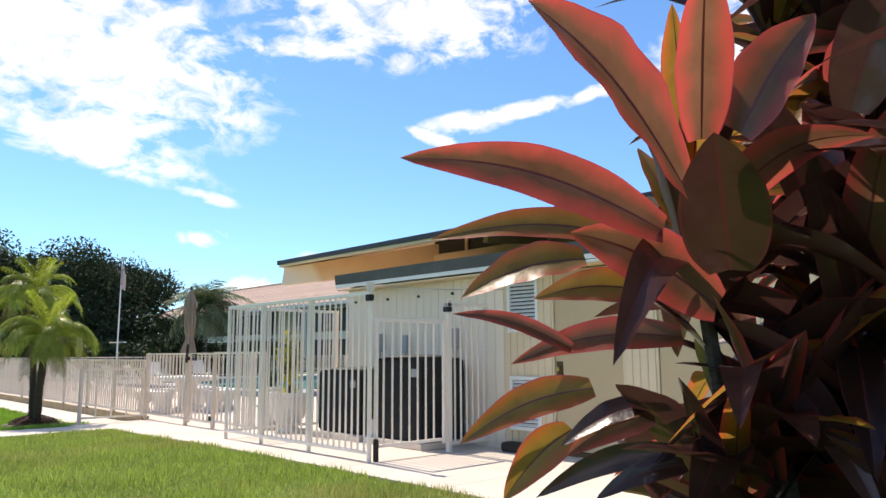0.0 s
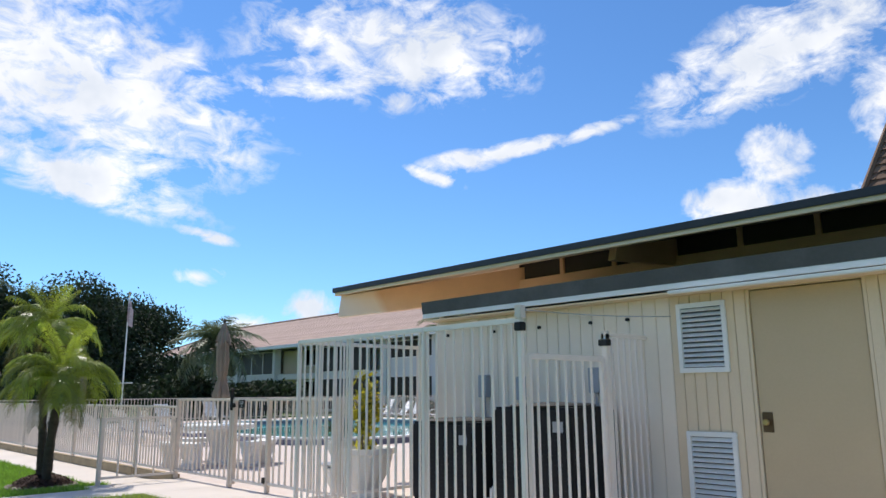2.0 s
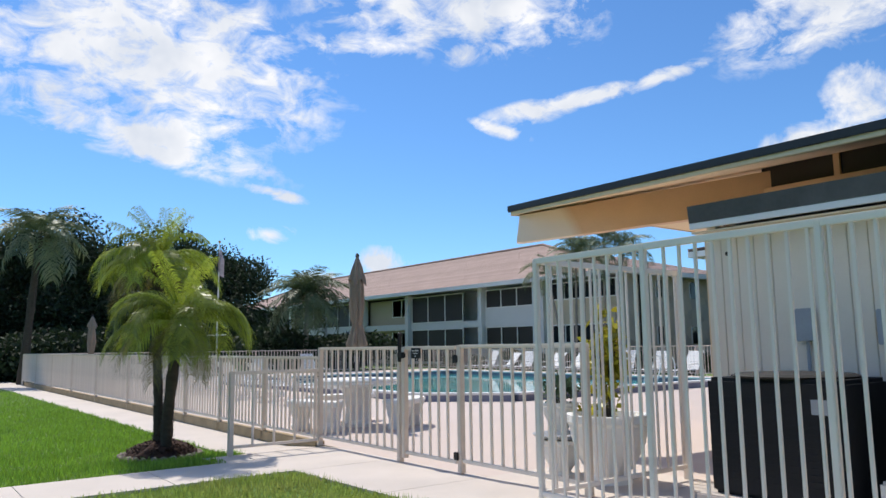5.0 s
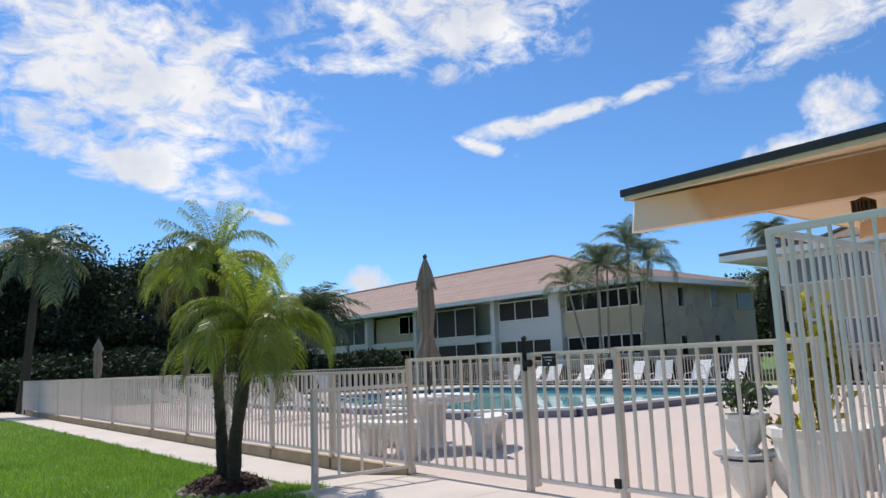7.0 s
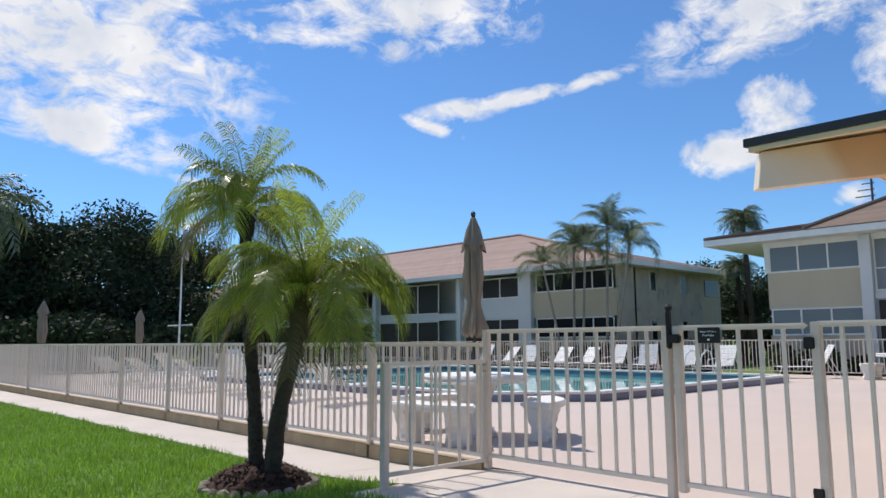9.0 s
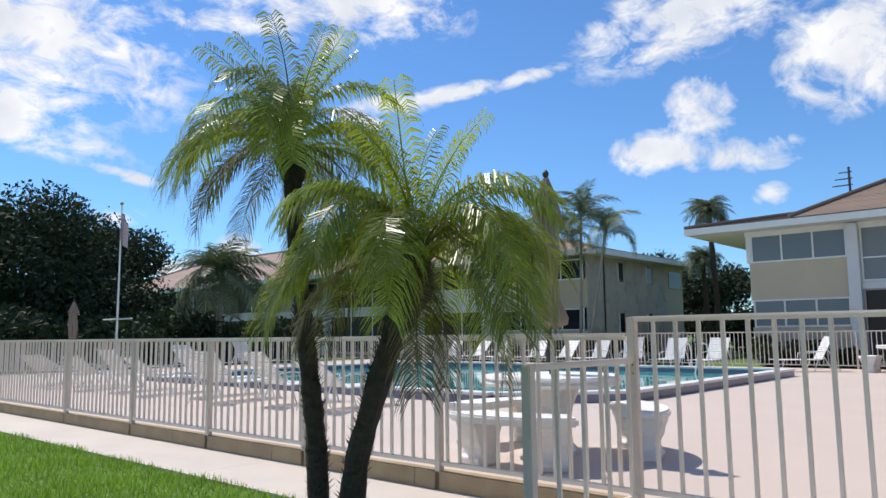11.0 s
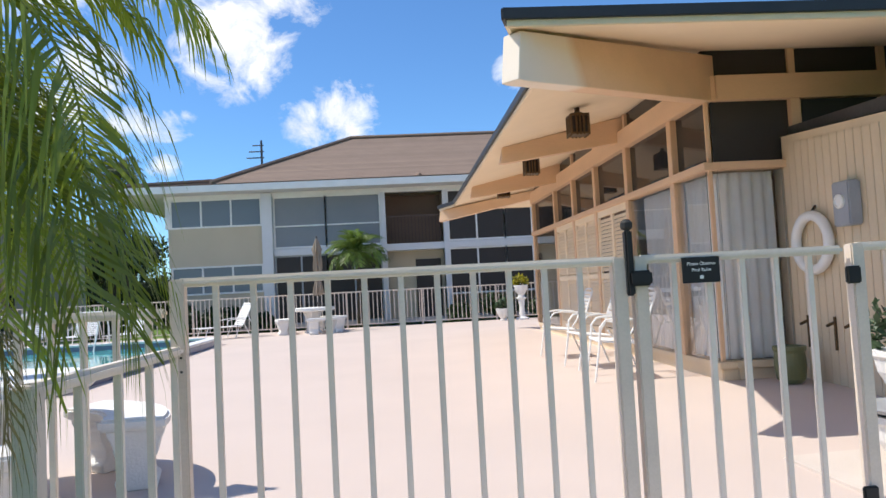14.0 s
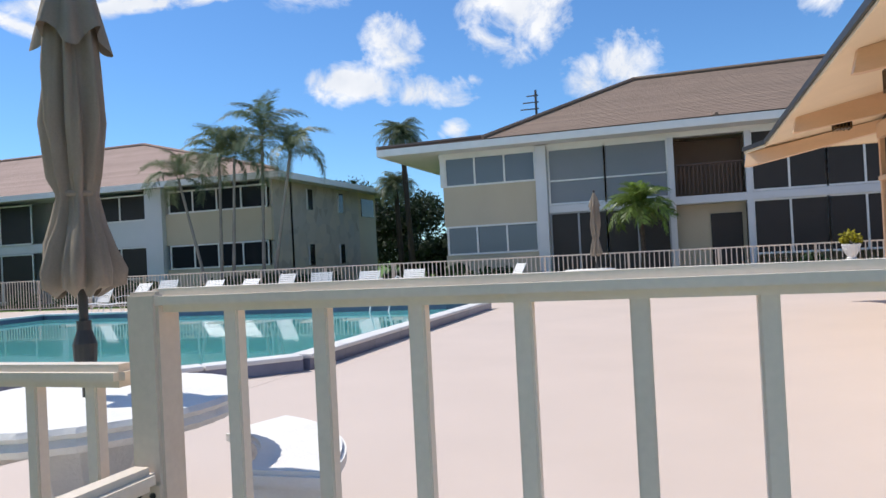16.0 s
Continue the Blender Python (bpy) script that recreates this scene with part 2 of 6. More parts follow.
FROND = mat("palm_frond_green", (0.29, 0.35, 0.04), 0.32, 0.25, 1.5, 0, 20, translucent=0.5, random_amount=0.4, coat=0.25)
FROND_OLD = mat("ageing_palm_frond", (0.18, 0.155, 0.04), 0.4, 0.3, 1.5, 0, 20, translucent=0.35, random_amount=0.3, coat=0.3)
FROND_MID = mat("mid_green_frond", (0.16, 0.24, 0.05), 0.4, 0.25, 1.5, 0, 20, translucent=0.4, random_amount=0.25)
FROND_DARK = mat("far_palm_green", (0.15, 0.185, 0.09), 0.5, 0.25, 1.5, 0, 20, translucent=0.25, random_amount=0.25)
TRUNK = mat("fibrous_palm_trunk", (0.062, 0.048, 0.034), 0.95, 0.4, 9, 0.9, 55, stretch=(1, 1, 2.5))
TRUNK_PALE = mat("pale_grey_palm_trunk", (0.26, 0.23, 0.19), 0.9, 0.2, 5, 0.5, 40)
LEAF_DARK = mat("dark_tree_leaves", (0.024, 0.042, 0.014), 0.75, 0.3, 0.6, 0, 20, translucent=0.2, island=0.45)
HEDGE = mat("hedge_leaves", (0.035, 0.065, 0.02), 0.5, 0.3, 0.8, 0, 20, translucent=0.2, island=0.45)
CROTON = mat("croton_leaves", (0.40, 0.36, 0.03), 0.4, 0.3, 3, 0, 20, translucent=0.35, island=0.5)
SHRUBLEAF = mat("grey_green_leaves", (0.07, 0.115, 0.05), 0.5, 0.3, 3, 0, 20, translucent=0.3, island=0.5)
TI_LEAF = mat("burgundy_ti_leaf", (0.060, 0.024, 0.020), 0.30, 0.35, 9, 0.15, 40, translucent=0.3, random_amount=0.5, coat=0.3)
TI_EDGE = mat("pink_red_leaf_margin", (0.50, 0.07, 0.075), 0.35, 0.2, 9, 0.1, 40, translucent=0.5, coat=0.2)
TI_RIB = mat("dark_red_leaf_rib", (0.11, 0.022, 0.025), 0.4, 0.2, 9, 0.1, 40, translucent=0.2)


def ti_material(name, middle, rim, rough=0.32):
    """A leaf that turns from one colour at the rib to another at the margin, with uneven streaks."""
    m = mat(name, middle, rough, 0.3, 14, 0.1, 40, translucent=0.6, random_amount=0.25, coat=0.25)
    nt = m.node_tree
    N, L = nt.nodes.new, nt.links.new
    uv, sep, noise = N("ShaderNodeUVMap"), N("ShaderNodeSeparateXYZ"), N("ShaderNodeTexNoise")
    noise.inputs["Scale"].default_value, noise.inputs["Detail"].default_value = 22, 4
    tc = N("ShaderNodeTexCoord")
    L(tc.outputs["Object"], noise.inputs["Vector"])
    L(uv.outputs[0], sep.inputs[0])
    add = N("ShaderNodeMath"); add.operation = "MULTIPLY_ADD"
    L(noise.outputs["Fac"], add.inputs[0]); add.inputs[1].default_value = 0.9
    L(sep.outputs["X"], add.inputs[2])
    mr = N("ShaderNodeMapRange"); mr.inputs["From Min"].default_value, mr.inputs["From Max"].default_value = 0.78, 1.4
    L(add.outputs[0], mr.inputs["Value"])
    mix = N("ShaderNodeMix"); mix.data_type = "RGBA"
    L(mr.outputs[0], mix.inputs[0])
    scale = [n for n in nt.nodes if n.type == "VECT_MATH"][0]
    L(scale.outputs[0], mix.inputs[6])
    mix.inputs[7].default_value = (*rim, 1)
    L(mix.outputs[2], nt.nodes["Principled BSDF"].inputs["Base Color"])
    for n in nt.nodes:
        if n.type == "BSDF_TRANSLUCENT":
            L(mix.outputs[2], n.inputs["Color"])
    return m


TI_RED = ti_material("red_bronze_ti_leaf", (0.18, 0.08, 0.045), (0.52, 0.075, 0.06))
TI_OLIVE = ti_material("olive_bronze_ti_leaf", (0.28, 0.16, 0.03), (0.48, 0.12, 0.03))
MULCH = mat("dark_red_mulch", (0.06, 0.028, 0.018), 0.95, 0.4, 12, 1.0, 50, island=0.4)
PEBBLE = mat("grey_brown_edging_stone", (0.28, 0.23, 0.18), 0.9, 0.25, 12, 0.5, 50, random_amount=0.3)
GREENPOT = mat("olive_green_glazed_pot", (0.13, 0.14, 0.06), 0.4, 0.15, 6, 0.1, 60)
GREYLID = mat("grey_plastic", (0.34, 0.35, 0.37), 0.5, 0.1, 6, 0.1, 60)
SIGNWHITE = mat("white_lettering", (0.8, 0.8, 0.78), 0.5, 0.02, 5, 0, 60)
WOODPOLE = mat("dark_umbrella_pole", (0.045, 0.04, 0.035), 0.5, 0.2, 10, 0.1, 60)


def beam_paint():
    """Tan paint, with light on the outer end of the corner beam painted in pale cream."""
    m = mat("tan_beam_with_painted_light", (0.71, 0.475, 0.29), 0.6, 0.09, 2.5, 0.15, 50)
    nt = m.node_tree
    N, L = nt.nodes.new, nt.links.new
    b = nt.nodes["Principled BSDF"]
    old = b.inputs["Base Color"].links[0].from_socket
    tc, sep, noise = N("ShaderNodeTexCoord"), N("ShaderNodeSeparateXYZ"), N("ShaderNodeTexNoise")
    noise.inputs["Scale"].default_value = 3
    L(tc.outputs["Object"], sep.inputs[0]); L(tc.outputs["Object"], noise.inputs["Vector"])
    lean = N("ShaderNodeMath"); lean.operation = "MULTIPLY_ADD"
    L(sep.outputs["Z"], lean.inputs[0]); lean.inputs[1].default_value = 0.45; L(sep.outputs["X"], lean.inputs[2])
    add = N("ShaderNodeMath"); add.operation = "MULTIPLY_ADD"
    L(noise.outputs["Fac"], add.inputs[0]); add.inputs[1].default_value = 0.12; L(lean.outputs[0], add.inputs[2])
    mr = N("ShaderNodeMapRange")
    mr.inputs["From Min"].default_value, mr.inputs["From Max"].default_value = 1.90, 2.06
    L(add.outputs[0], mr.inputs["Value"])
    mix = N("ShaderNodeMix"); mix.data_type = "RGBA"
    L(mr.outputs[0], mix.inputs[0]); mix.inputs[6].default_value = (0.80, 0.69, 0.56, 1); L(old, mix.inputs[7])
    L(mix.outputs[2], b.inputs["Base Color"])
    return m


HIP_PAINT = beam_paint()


def flagstone_material():
    """Irregular flat stones in grey, buff and brown with pale joints."""
    m = mat("grey_field_stone_wall", (0.50, 0.45, 0.38), 0.9, 0.25, 1.8, 0.6, 9)
    nt = m.node_tree
    N, L = nt.nodes.new, nt.links.new
    b = nt.nodes["Principled BSDF"]
    tc, cell, edge, ramp = N("ShaderNodeTexCoord"), N("ShaderNodeTexVoronoi"), N("ShaderNodeTexVoronoi"), N("ShaderNodeValToRGB")
    for v in (cell, edge):
        v.inputs["Scale"].default_value = 1.9
        L(tc.outputs["Object"], v.inputs["Vector"])
    edge.feature = "DISTANCE_TO_EDGE"
    sep = N("ShaderNodeSeparateColor")
    L(cell.outputs["Color"], sep.inputs[0]); L(sep.outputs[0], ramp.inputs["Fac"])
    for pos, col in ((0.0, (0.37, 0.33, 0.28, 1)), (0.35, (0.46, 0.42, 0.36, 1)), (0.7, (0.53, 0.47, 0.38, 1)), (1.0, (0.42, 0.40, 0.37, 1))):
        e = ramp.color_ramp.elements.new(pos) if 0 < pos < 1 else ramp.color_ramp.elements[0 if pos == 0 else -1]
        e.color = col
    mr = N("ShaderNodeMapRange"); mr.inputs["From Max"].default_value = 0.05
    L(edge.outputs["Distance"], mr.inputs["Value"])
    mix = N("ShaderNodeMix"); mix.data_type = "RGBA"
    L(mr.outputs[0], mix.inputs[0]); mix.inputs[6].default_value = (0.45, 0.42, 0.37, 1); L(ramp.outputs[0], mix.inputs[7])
    L(mix.outputs[2], b.inputs["Base Color"])
    return m


STONE = flagstone_material()


def water_material():
    m = mat("pool_water", (0.15, 0.56, 0.55), 0.04, 0.08, 1.0, 0.12, 2.2)
    b = m.node_tree.nodes["Principled BSDF"]
    b.inputs["Transmission Weight"].default_value, b.inputs["IOR"].default_value = 0.35, 1.33
    return m


WATER = water_material()

# ---- building blocks ----


def quad_box(bm, x0, x1, y0, y1, z0, z1):
    v = [bm.verts.new(p) for p in ((x0, y0, z0), (x1, y0, z0), (x1, y1, z0), (x0, y1, z0), (x0, y0, z1), (x1, y0, z1), (x1, y1, z1), (x0, y1, z1))]
    for f in ((0, 3, 2, 1), (4, 5, 6, 7), (0, 1, 5, 4), (1, 2, 6, 5), (2, 3, 7, 6), (3, 0, 4, 7)):
        bm.faces.new([v[i] for i in f])
    return v


def box(x0, x1, y0, y1, z0, z1, bevel=0.0, bm=None):
    """A box, its edges rounded."""
    one = bmesh.new()
    quad_box(one, x0, x1, y0, y1, z0, z1)
    if bevel:
        bmesh.ops.bevel(one, geom=one.edges[:], offset=bevel, segments=2, affect="EDGES")
    if bm is None:
        return one
    join(bm, one)
    return bm


def join(bm, other):
    me = bpy.data.meshes.new("tmp")
    other.to_mesh(me)
    other.free()
    bm.from_mesh(me)
    bpy.data.meshes.remove(me)


def ring_sweep(bm, points, radii, seg=8, caps=True, squash=None):
    """A tube through points with a radius at each."""
    points = [Vector(p) for p in points]
    rings = []
    ref = None
    for i, p in enumerate(points):
        d = (points[min(i + 1, len(points) - 1)] - points[max(i - 1, 0)]).normalized()
        if ref is None:
            ref = Vector((0, 0, 1)) if abs(d.z) < 0.9 else Vector((1, 0, 0))
        a = d.cross(ref).normalized()
        b = a.cross(d).normalized()
        ref = b
        s = squash or (1, 1)
        rings.append([bm.verts.new(p + radii[i] * (math.cos(2 * math.pi * k / seg) * a * s[0] + math.sin(2 * math.pi * k / seg) * b * s[1])) for k in range(seg)])
    for r0, r1 in zip(rings, rings[1:]):
        for k in range(seg):
            bm.faces.new((r0[k], r0[(k + 1) % seg], r1[(k + 1) % seg], r1[k]))
    if caps:
        bm.faces.new(rings[0][::-1])
        bm.faces.new(rings[-1])
    return bm


def tube(p0, p1, r, r1=None, seg=8, bm=None):
    return ring_sweep(bm or bmesh.new(), [p0, p1], [r, r if r1 is None else r1], seg)


def lathe(profile, seg=24, bm=None, centre=(0, 0, 0), ripple=0.0, lobes=8):
    bm = bm or bmesh.new()
    rings = []
    for r, z in profile:
        rings.append([bm.verts.new((centre[0] + r * (1 + ripple * math.cos(lobes * 2 * math.pi * k / seg)) * math.cos(2 * math.pi * k / seg),
                                    centre[1] + r * (1 + ripple * math.cos(lobes * 2 * math.pi * k / seg)) * math.sin(2 * math.pi * k / seg), centre[2] + z)) for k in range(seg)])
    for r0, r1 in zip(rings, rings[1:]):
        for k in range(seg):
            bm.faces.new((r0[k], r0[(k + 1) % seg], r1[(k + 1) % seg], r1[k]))
    bm.faces.new(rings[0][::-1])
    bm.faces.new(rings[-1])
    return bm


def extrude_outline(pts, axis, a0, a1, bm=None):
    """A prism: a 2D outline pushed along axis 'x', 'y' or 'z'."""
    bm = bm or bmesh.new()

    def at(p, a):
        return {"x": (a, p[0], p[1]), "y": (p[0], a, p[1]), "z": (p[0], p[1], a)}[axis]
    lo, hi = [bm.verts.new(at(p, a0)) for p in pts], [bm.verts.new(at(p, a1)) for p in pts]
    n = len(pts)
    for i in range(n):
        bm.faces.new((lo[i], lo[(i + 1) % n], hi[(i + 1) % n], hi[i]))
    bm.faces.new(lo[::-1])
    bm.faces.new(hi)
    bmesh.ops.recalc_face_normals(bm, faces=bm.faces[:])
    return bm


def mesh_of(name, bm, material, smooth=False):
    me = bpy.data.meshes.new(name)
    if smooth:
        for f in bm.faces:
            f.smooth = True
    bm.to_mesh(me)
    bm.free()
    me.materials.append(material)
    return me


def part(name, bm, material, parent, label="", smooth=False, m=None):
    ob = new(name, mesh_of(name, bm, material, smooth))
    ob.parent = parent
    if m is not None:
        ob.matrix_basis = m
    return tagged(ob, label)


def again(name, mesh, parent, m):
    ob = new(name, mesh)
    ob.parent, ob.matrix_basis = parent, m
    return ob


def thing(name, label, category, group="", kind="", at=(0, 0, 0), rz=0):
    ob = new(name)
    ob.matrix_basis = pose(*at, 0, 0, rz)
    return tagged(ob, label, category, group, kind)


def solid(name, bm, material, label, category, kind="", group="", smooth=False, at=(0, 0, 0), rz=0):
    ob = new(name, mesh_of(name, bm, material, smooth))
    ob.matrix_basis = pose(*at, 0, 0, rz)
    return tagged(ob, label, category, group, kind)


def from_arrays(name, verts, faces, material):
    me = bpy.data.meshes.new(name)
    me.from_pydata(verts, [], faces)
    me.materials.append(material)
    return me


# ---- ground, paving, pool ----
POOL = (-17.0, -3.6, 5.2, 15.6)


def ground_z(x):
    """The walk outside lies a step lower to the left of the gate."""
    k = min(max((x + 1.2) / 1.6, 0), 1)
    return -0.10 + 0.10 * k * k * (3 - 2 * k)


def sheet(xs, ys, zf, skip=None):
    bm = bmesh.new()
    grid = [[bm.verts.new((x, y, zf(x, y))) for y in ys] for x in xs]
    for i in range(len(xs) - 1):
        for j in range(len(ys) - 1):
            cx, cy = (xs[i] + xs[i + 1]) / 2, (ys[j] + ys[j + 1]) / 2
            if skip and skip(cx, cy):
                continue
            bm.faces.new((grid[i][j], grid[i + 1][j], grid[i + 1][j + 1], grid[i][j + 1]))
    return bm


def slab_of(bm, depth=0.14):
    """Gives a sheet its edges down into the ground."""
    rim = [e for e in bm.edges if e.is_boundary]
    made = bmesh.ops.extrude_edge_only(bm, edges=rim)
    for v in made["geom"]:
        if isinstance(v, bmesh.types.BMVert):
            v.co.z -= depth
    bmesh.ops.recalc_face_normals(bm, faces=bm.faces[:])
    return bm


def in_pool(x, y):
    return POOL[0] < x < POOL[1] and POOL[2] < y < POOL[3]


def apron_z(x):
    return 0.06 * min(max((x - 2.5) / 3, 0), 1)


xs = [-900, -300, -120, -60, -40, -25, POOL[0], -10, -6, POOL[1], -2, -1.2, -0.8, -0.4, 0, 0.4, 1, 2, 2.5, 4, 5.5, 8, 14, 20, 40, 100, 300, 900]
ys = [-900, -300, -100, -40, -20, -10, -5, -2, -1, 0, 2, POOL[2], 8, 12, POOL[3], 20, 30, 60, 120, 300, 900]
solid("ground", sheet(xs, ys, lambda x, y: (ground_z(x) + apron_z(x) if y < 0 else -0.1) - 0.025, in_pool), LAWN_SOIL, "green lawn ground reaching the horizon", "lawn", "structure")

# pool deck with the opening for the pool, and its joints


def smooth(f):
    f = min(max(f, 0), 1)
    return f * f * (3 - 2 * f)


def deck_z(x, y):
    """The deck falls gently away from the clubhouse, by a height set to fit the camera's view."""
    return 0.11 * smooth((x - 1.0) / 2.9) * smooth((y - 1.0) / 2.7) * smooth((19 - y) / 4)


deck_x = [-24.6, POOL[0], -10, POOL[1], -1, .5] + list(np.linspace(1.0, 4.0, 13)) + [6, 10, 18]
deck_y = [0.06, .6] + list(np.linspace(1.0, 3.2, 10)) + [POOL[2], 10, 13, POOL[3], 17, 18, 19, 20.3]
bm = sheet(deck_x, deck_y, deck_z, in_pool)
for f in bm.faces:
    f.smooth = True
solid("pavement_deck", bm, DECK, "smooth pinkish beige concrete pool deck", "pool deck", "structure")
bm = bmesh.new()
for a, b in zip(range(-24, 0, 2), range(-22, 2, 2)):
    quad_box(bm, a + .004, min(b - .004, -0.06), -0.03, 0.10, -0.16, 0.045)
solid("curb", bm, CURB, "stained ochre concrete curb under the pool fence", "curb", "structure")
# walk along the fence, cross walk and apron
slab_x = [-30, -24, -18, -14, -10, -8, -6, -4, -2.6, -1.2, -0.8, -0.4, 0, 0.4]
for i in range(len(slab_x) - 1):
    x0, x1 = slab_x[i] + .004, slab_x[i + 1]
    bm = sheet([x0, x1], [-0.95, 0.055], lambda x, y: ground_z(x))
    if i == 0:
        walk_strip = tagged(new("pavement_walk"), "pale concrete walk beside the pool fence", "walkway", "", "structure")
    part("slab", slab_of(bm), CONCRETE, walk_strip)
apron = tagged(new("pavement_apron"), "pale concrete apron in front of the gate and building", "paving", "", "structure")


for i, (x0, x1) in enumerate(((0.4, 1.6), (1.6, 3.2), (3.2, 4.8), (4.8, 6.4), (6.4, 8.0), (8.0, 9.6), (9.6, 11.2), (11.2, 13), (13, 15), (15, 18))):
    bm = sheet([x0 + .004, x1 - .004], [-1.12, -0.2, 0.055] + ([1.3] if x1 > 4.7 else []), lambda x, y: apron_z(x) + 0.003)
    part("slab", slab_of(bm), CONCRETE, apron)
crosswalk = tagged(new("pavement_path"), "pale concrete path crossing the lawn to the gate", "path", "", "structure")
for k in range(7):
    y1 = -1.12 - k * 1.2
    part("slab", slab_of(sheet([0.60, 1.56], [y1 - 1.192, y1], lambda x, y: 0.004)), CONCRETE, crosswalk)
# the shoulder where walk and path meet
part("slab", slab_of(sheet([-0.1, 0.62], [-1.5, -0.95], lambda x, y: ground_z(x) - 0.004)), CONCRETE, crosswalk)

pool = tagged(new("pool"), "large turquoise swimming pool with white raised coping", "pool", "", "structure")
x0, x1, y0, y1 = POOL
bm = bmesh.new()
quad_box(bm, x0 - .02, x1 + .02, y0 - .02, y1 + .02, -1.5, -1.4)
for a in ((x0 - .1, x0, y0, y1), (x1, x1 + .1, y0, y1), (x0, x1, y0 - .1, y0), (x0, x1, y1, y1 + .1)):
    quad_box(bm, *a, -1.5, -0.03)
part("basin", bm, POOLWALL, pool)
bm = bmesh.new()
bm.faces.new([bm.verts.new((px, py, .03)) for px, py in ((x0, y0), (x1 - 1.6, y0), (x1, y0 + 1.6), (x1, y1), (x0, y1))])
part("water_surface", bm, WATER, pool, "rippled turquoise water")


def coping_run(p, q, w=0.32):
    p, q = Vector(p), Vector(q)
    n = max(1, int((q - p).length / 0.9))
    d = (q - p) / n
    ang = math.degrees(math.atan2(d.y, d.x))
    top = mesh_of("coping_stone", box(0.004, d.length - .004, -w / 2, w / 2, 0.14, 0.19, 0.012), COPING_TOP)
    tile = mesh_of("tile", box(0.002, d.length - .002, -w / 2 + .03, w / 2 - .03, -0.12, 0.139), COPING)
    for i in range(n):
        o = p + d * i
        again("coping_stone", top, pool, pose(o.x, o.y, 0, 0, 0, ang))
        again("tile", tile, pool, pose(o.x, o.y, 0, 0, 0, ang))


coping_run((x0, y0, 0), (x1 - 1.6, y0, 0))
coping_run((x1 - 1.6, y0, 0), (x1, y0 + 1.6, 0))
coping_run((x1, y0 + 1.6, 0), (x1, y1, 0))
coping_run((x1, y1, 0), (x0, y1, 0))
coping_run((x0, y1, 0), (x0, y0, 0))
part("corner_fill", extrude_outline([(x1 - 1.6, y0), (x1 + .05, y0 - .02), (x1 + .05, y0 + 1.6)], "z", -1.3, 0.002), DECK, pool)


# ---- fences ----
PICKET = {}


def picket_mesh(h, coat, w=0.025):
    key = (round(h, 3), w, coat.name)
    if key not in PICKET:
        PICKET[key] = mesh_of("picket", box(-w / 2, w / 2, -w / 2, w / 2, 0, h, 0.003), coat)
    return PICKET[key]


def fence(name, label, p, q, top, low, spacing, posts, post_w=0.06, post_low=0.0, rail=(0.052, 0.038), round_top=True):
    """A picket fence from p to q (x, y): posts are distances along it."""
    coat, post_coat = (WHITE_METAL, POST_METAL) if round_top else (SCREEN_METAL, SCREEN_METAL)
    p, q = Vector((*p, 0)), Vector((*q, 0))
    d = q - p
    ang = math.degrees(math.atan2(d.y, d.x))
    ob = thing(name, label, "fence", at=p, rz=ang)
    n = d.length
    w, h = rail
    part("top_rail", box(0, n, -w / 2, w / 2, top - h, top, 0.012 if round_top else .004), coat, ob)
    part("bottom_rail", box(0, n, -.016, .016, low, low + .035, 0.004), coat, ob)
    pm = mesh_of("post", box(-post_w / 2, post_w / 2, -post_w / 2, post_w / 2, 0, top - post_low - 0.004, 0.006), post_coat)
    for s in posts:
        again("post", pm, ob, pose(s, 0, post_low))
    me = picket_mesh(top - h - low - .03, coat, .025 if round_top else .02)
    count = int(n / spacing)
    for i in range(1, count + 1):
        s = i * spacing
        if s < n - .03 and all(abs(s - k) > 0.045 for k in posts):
            again("picket", me, ob, pose(s, 0, low + .034))
    return ob


fence("pool_fence", "long white aluminium picket fence along the pool deck", (-24.7, 0), (-0.05, 0), 1.13, 0.09, 0.128,
      [0, 3.1, 6.2, 9.3, 12.4, 15.5, 17.6, 19.45, 21.2, 22.95], post_low=-0.10)
fence("gate_fence", "white picket fence panel beside the pool gate", (0, 0), (1.84, 0), 1.25, 0.10, 0.152, [0, 1.84], post_low=0.0)
gate = fence("pool_gate", "closed white picket gate with black latch", (1.93, 0), (2.84, 0), 1.25, 0.10, 0.152, [0.0], post_low=0.06)
tagged(gate, category="gate")
fence("side_fence", "white picket fence panel between gate and enclosure", (2.90, 0), (4.56, 0), 1.26, 0.12, 0.15, [0, 1.62], post_low=0.02)
fence("wing_fence", "low white picket fence wing running onto the lawn edge", (-0.03, -1.18), (0, -0.03), 0.975, 0.06, 0.275, [0], post_low=-0.05)
fence("far_fence", "white picket fence along the far side of the pool deck", (-24.6, 20.3), (9.0, 20.3), 1.15, 0.08, 0.135, list(np.arange(0, 33, 2.4)), post_low=0)
fence("far_end_fence", "white picket fence closing the far end of the deck", (-24.65, 0.1), (-24.65, 20.3), 1.13, 0.08, 0.16, list(np.arange(0, 20, 2.4)), post_low=0)
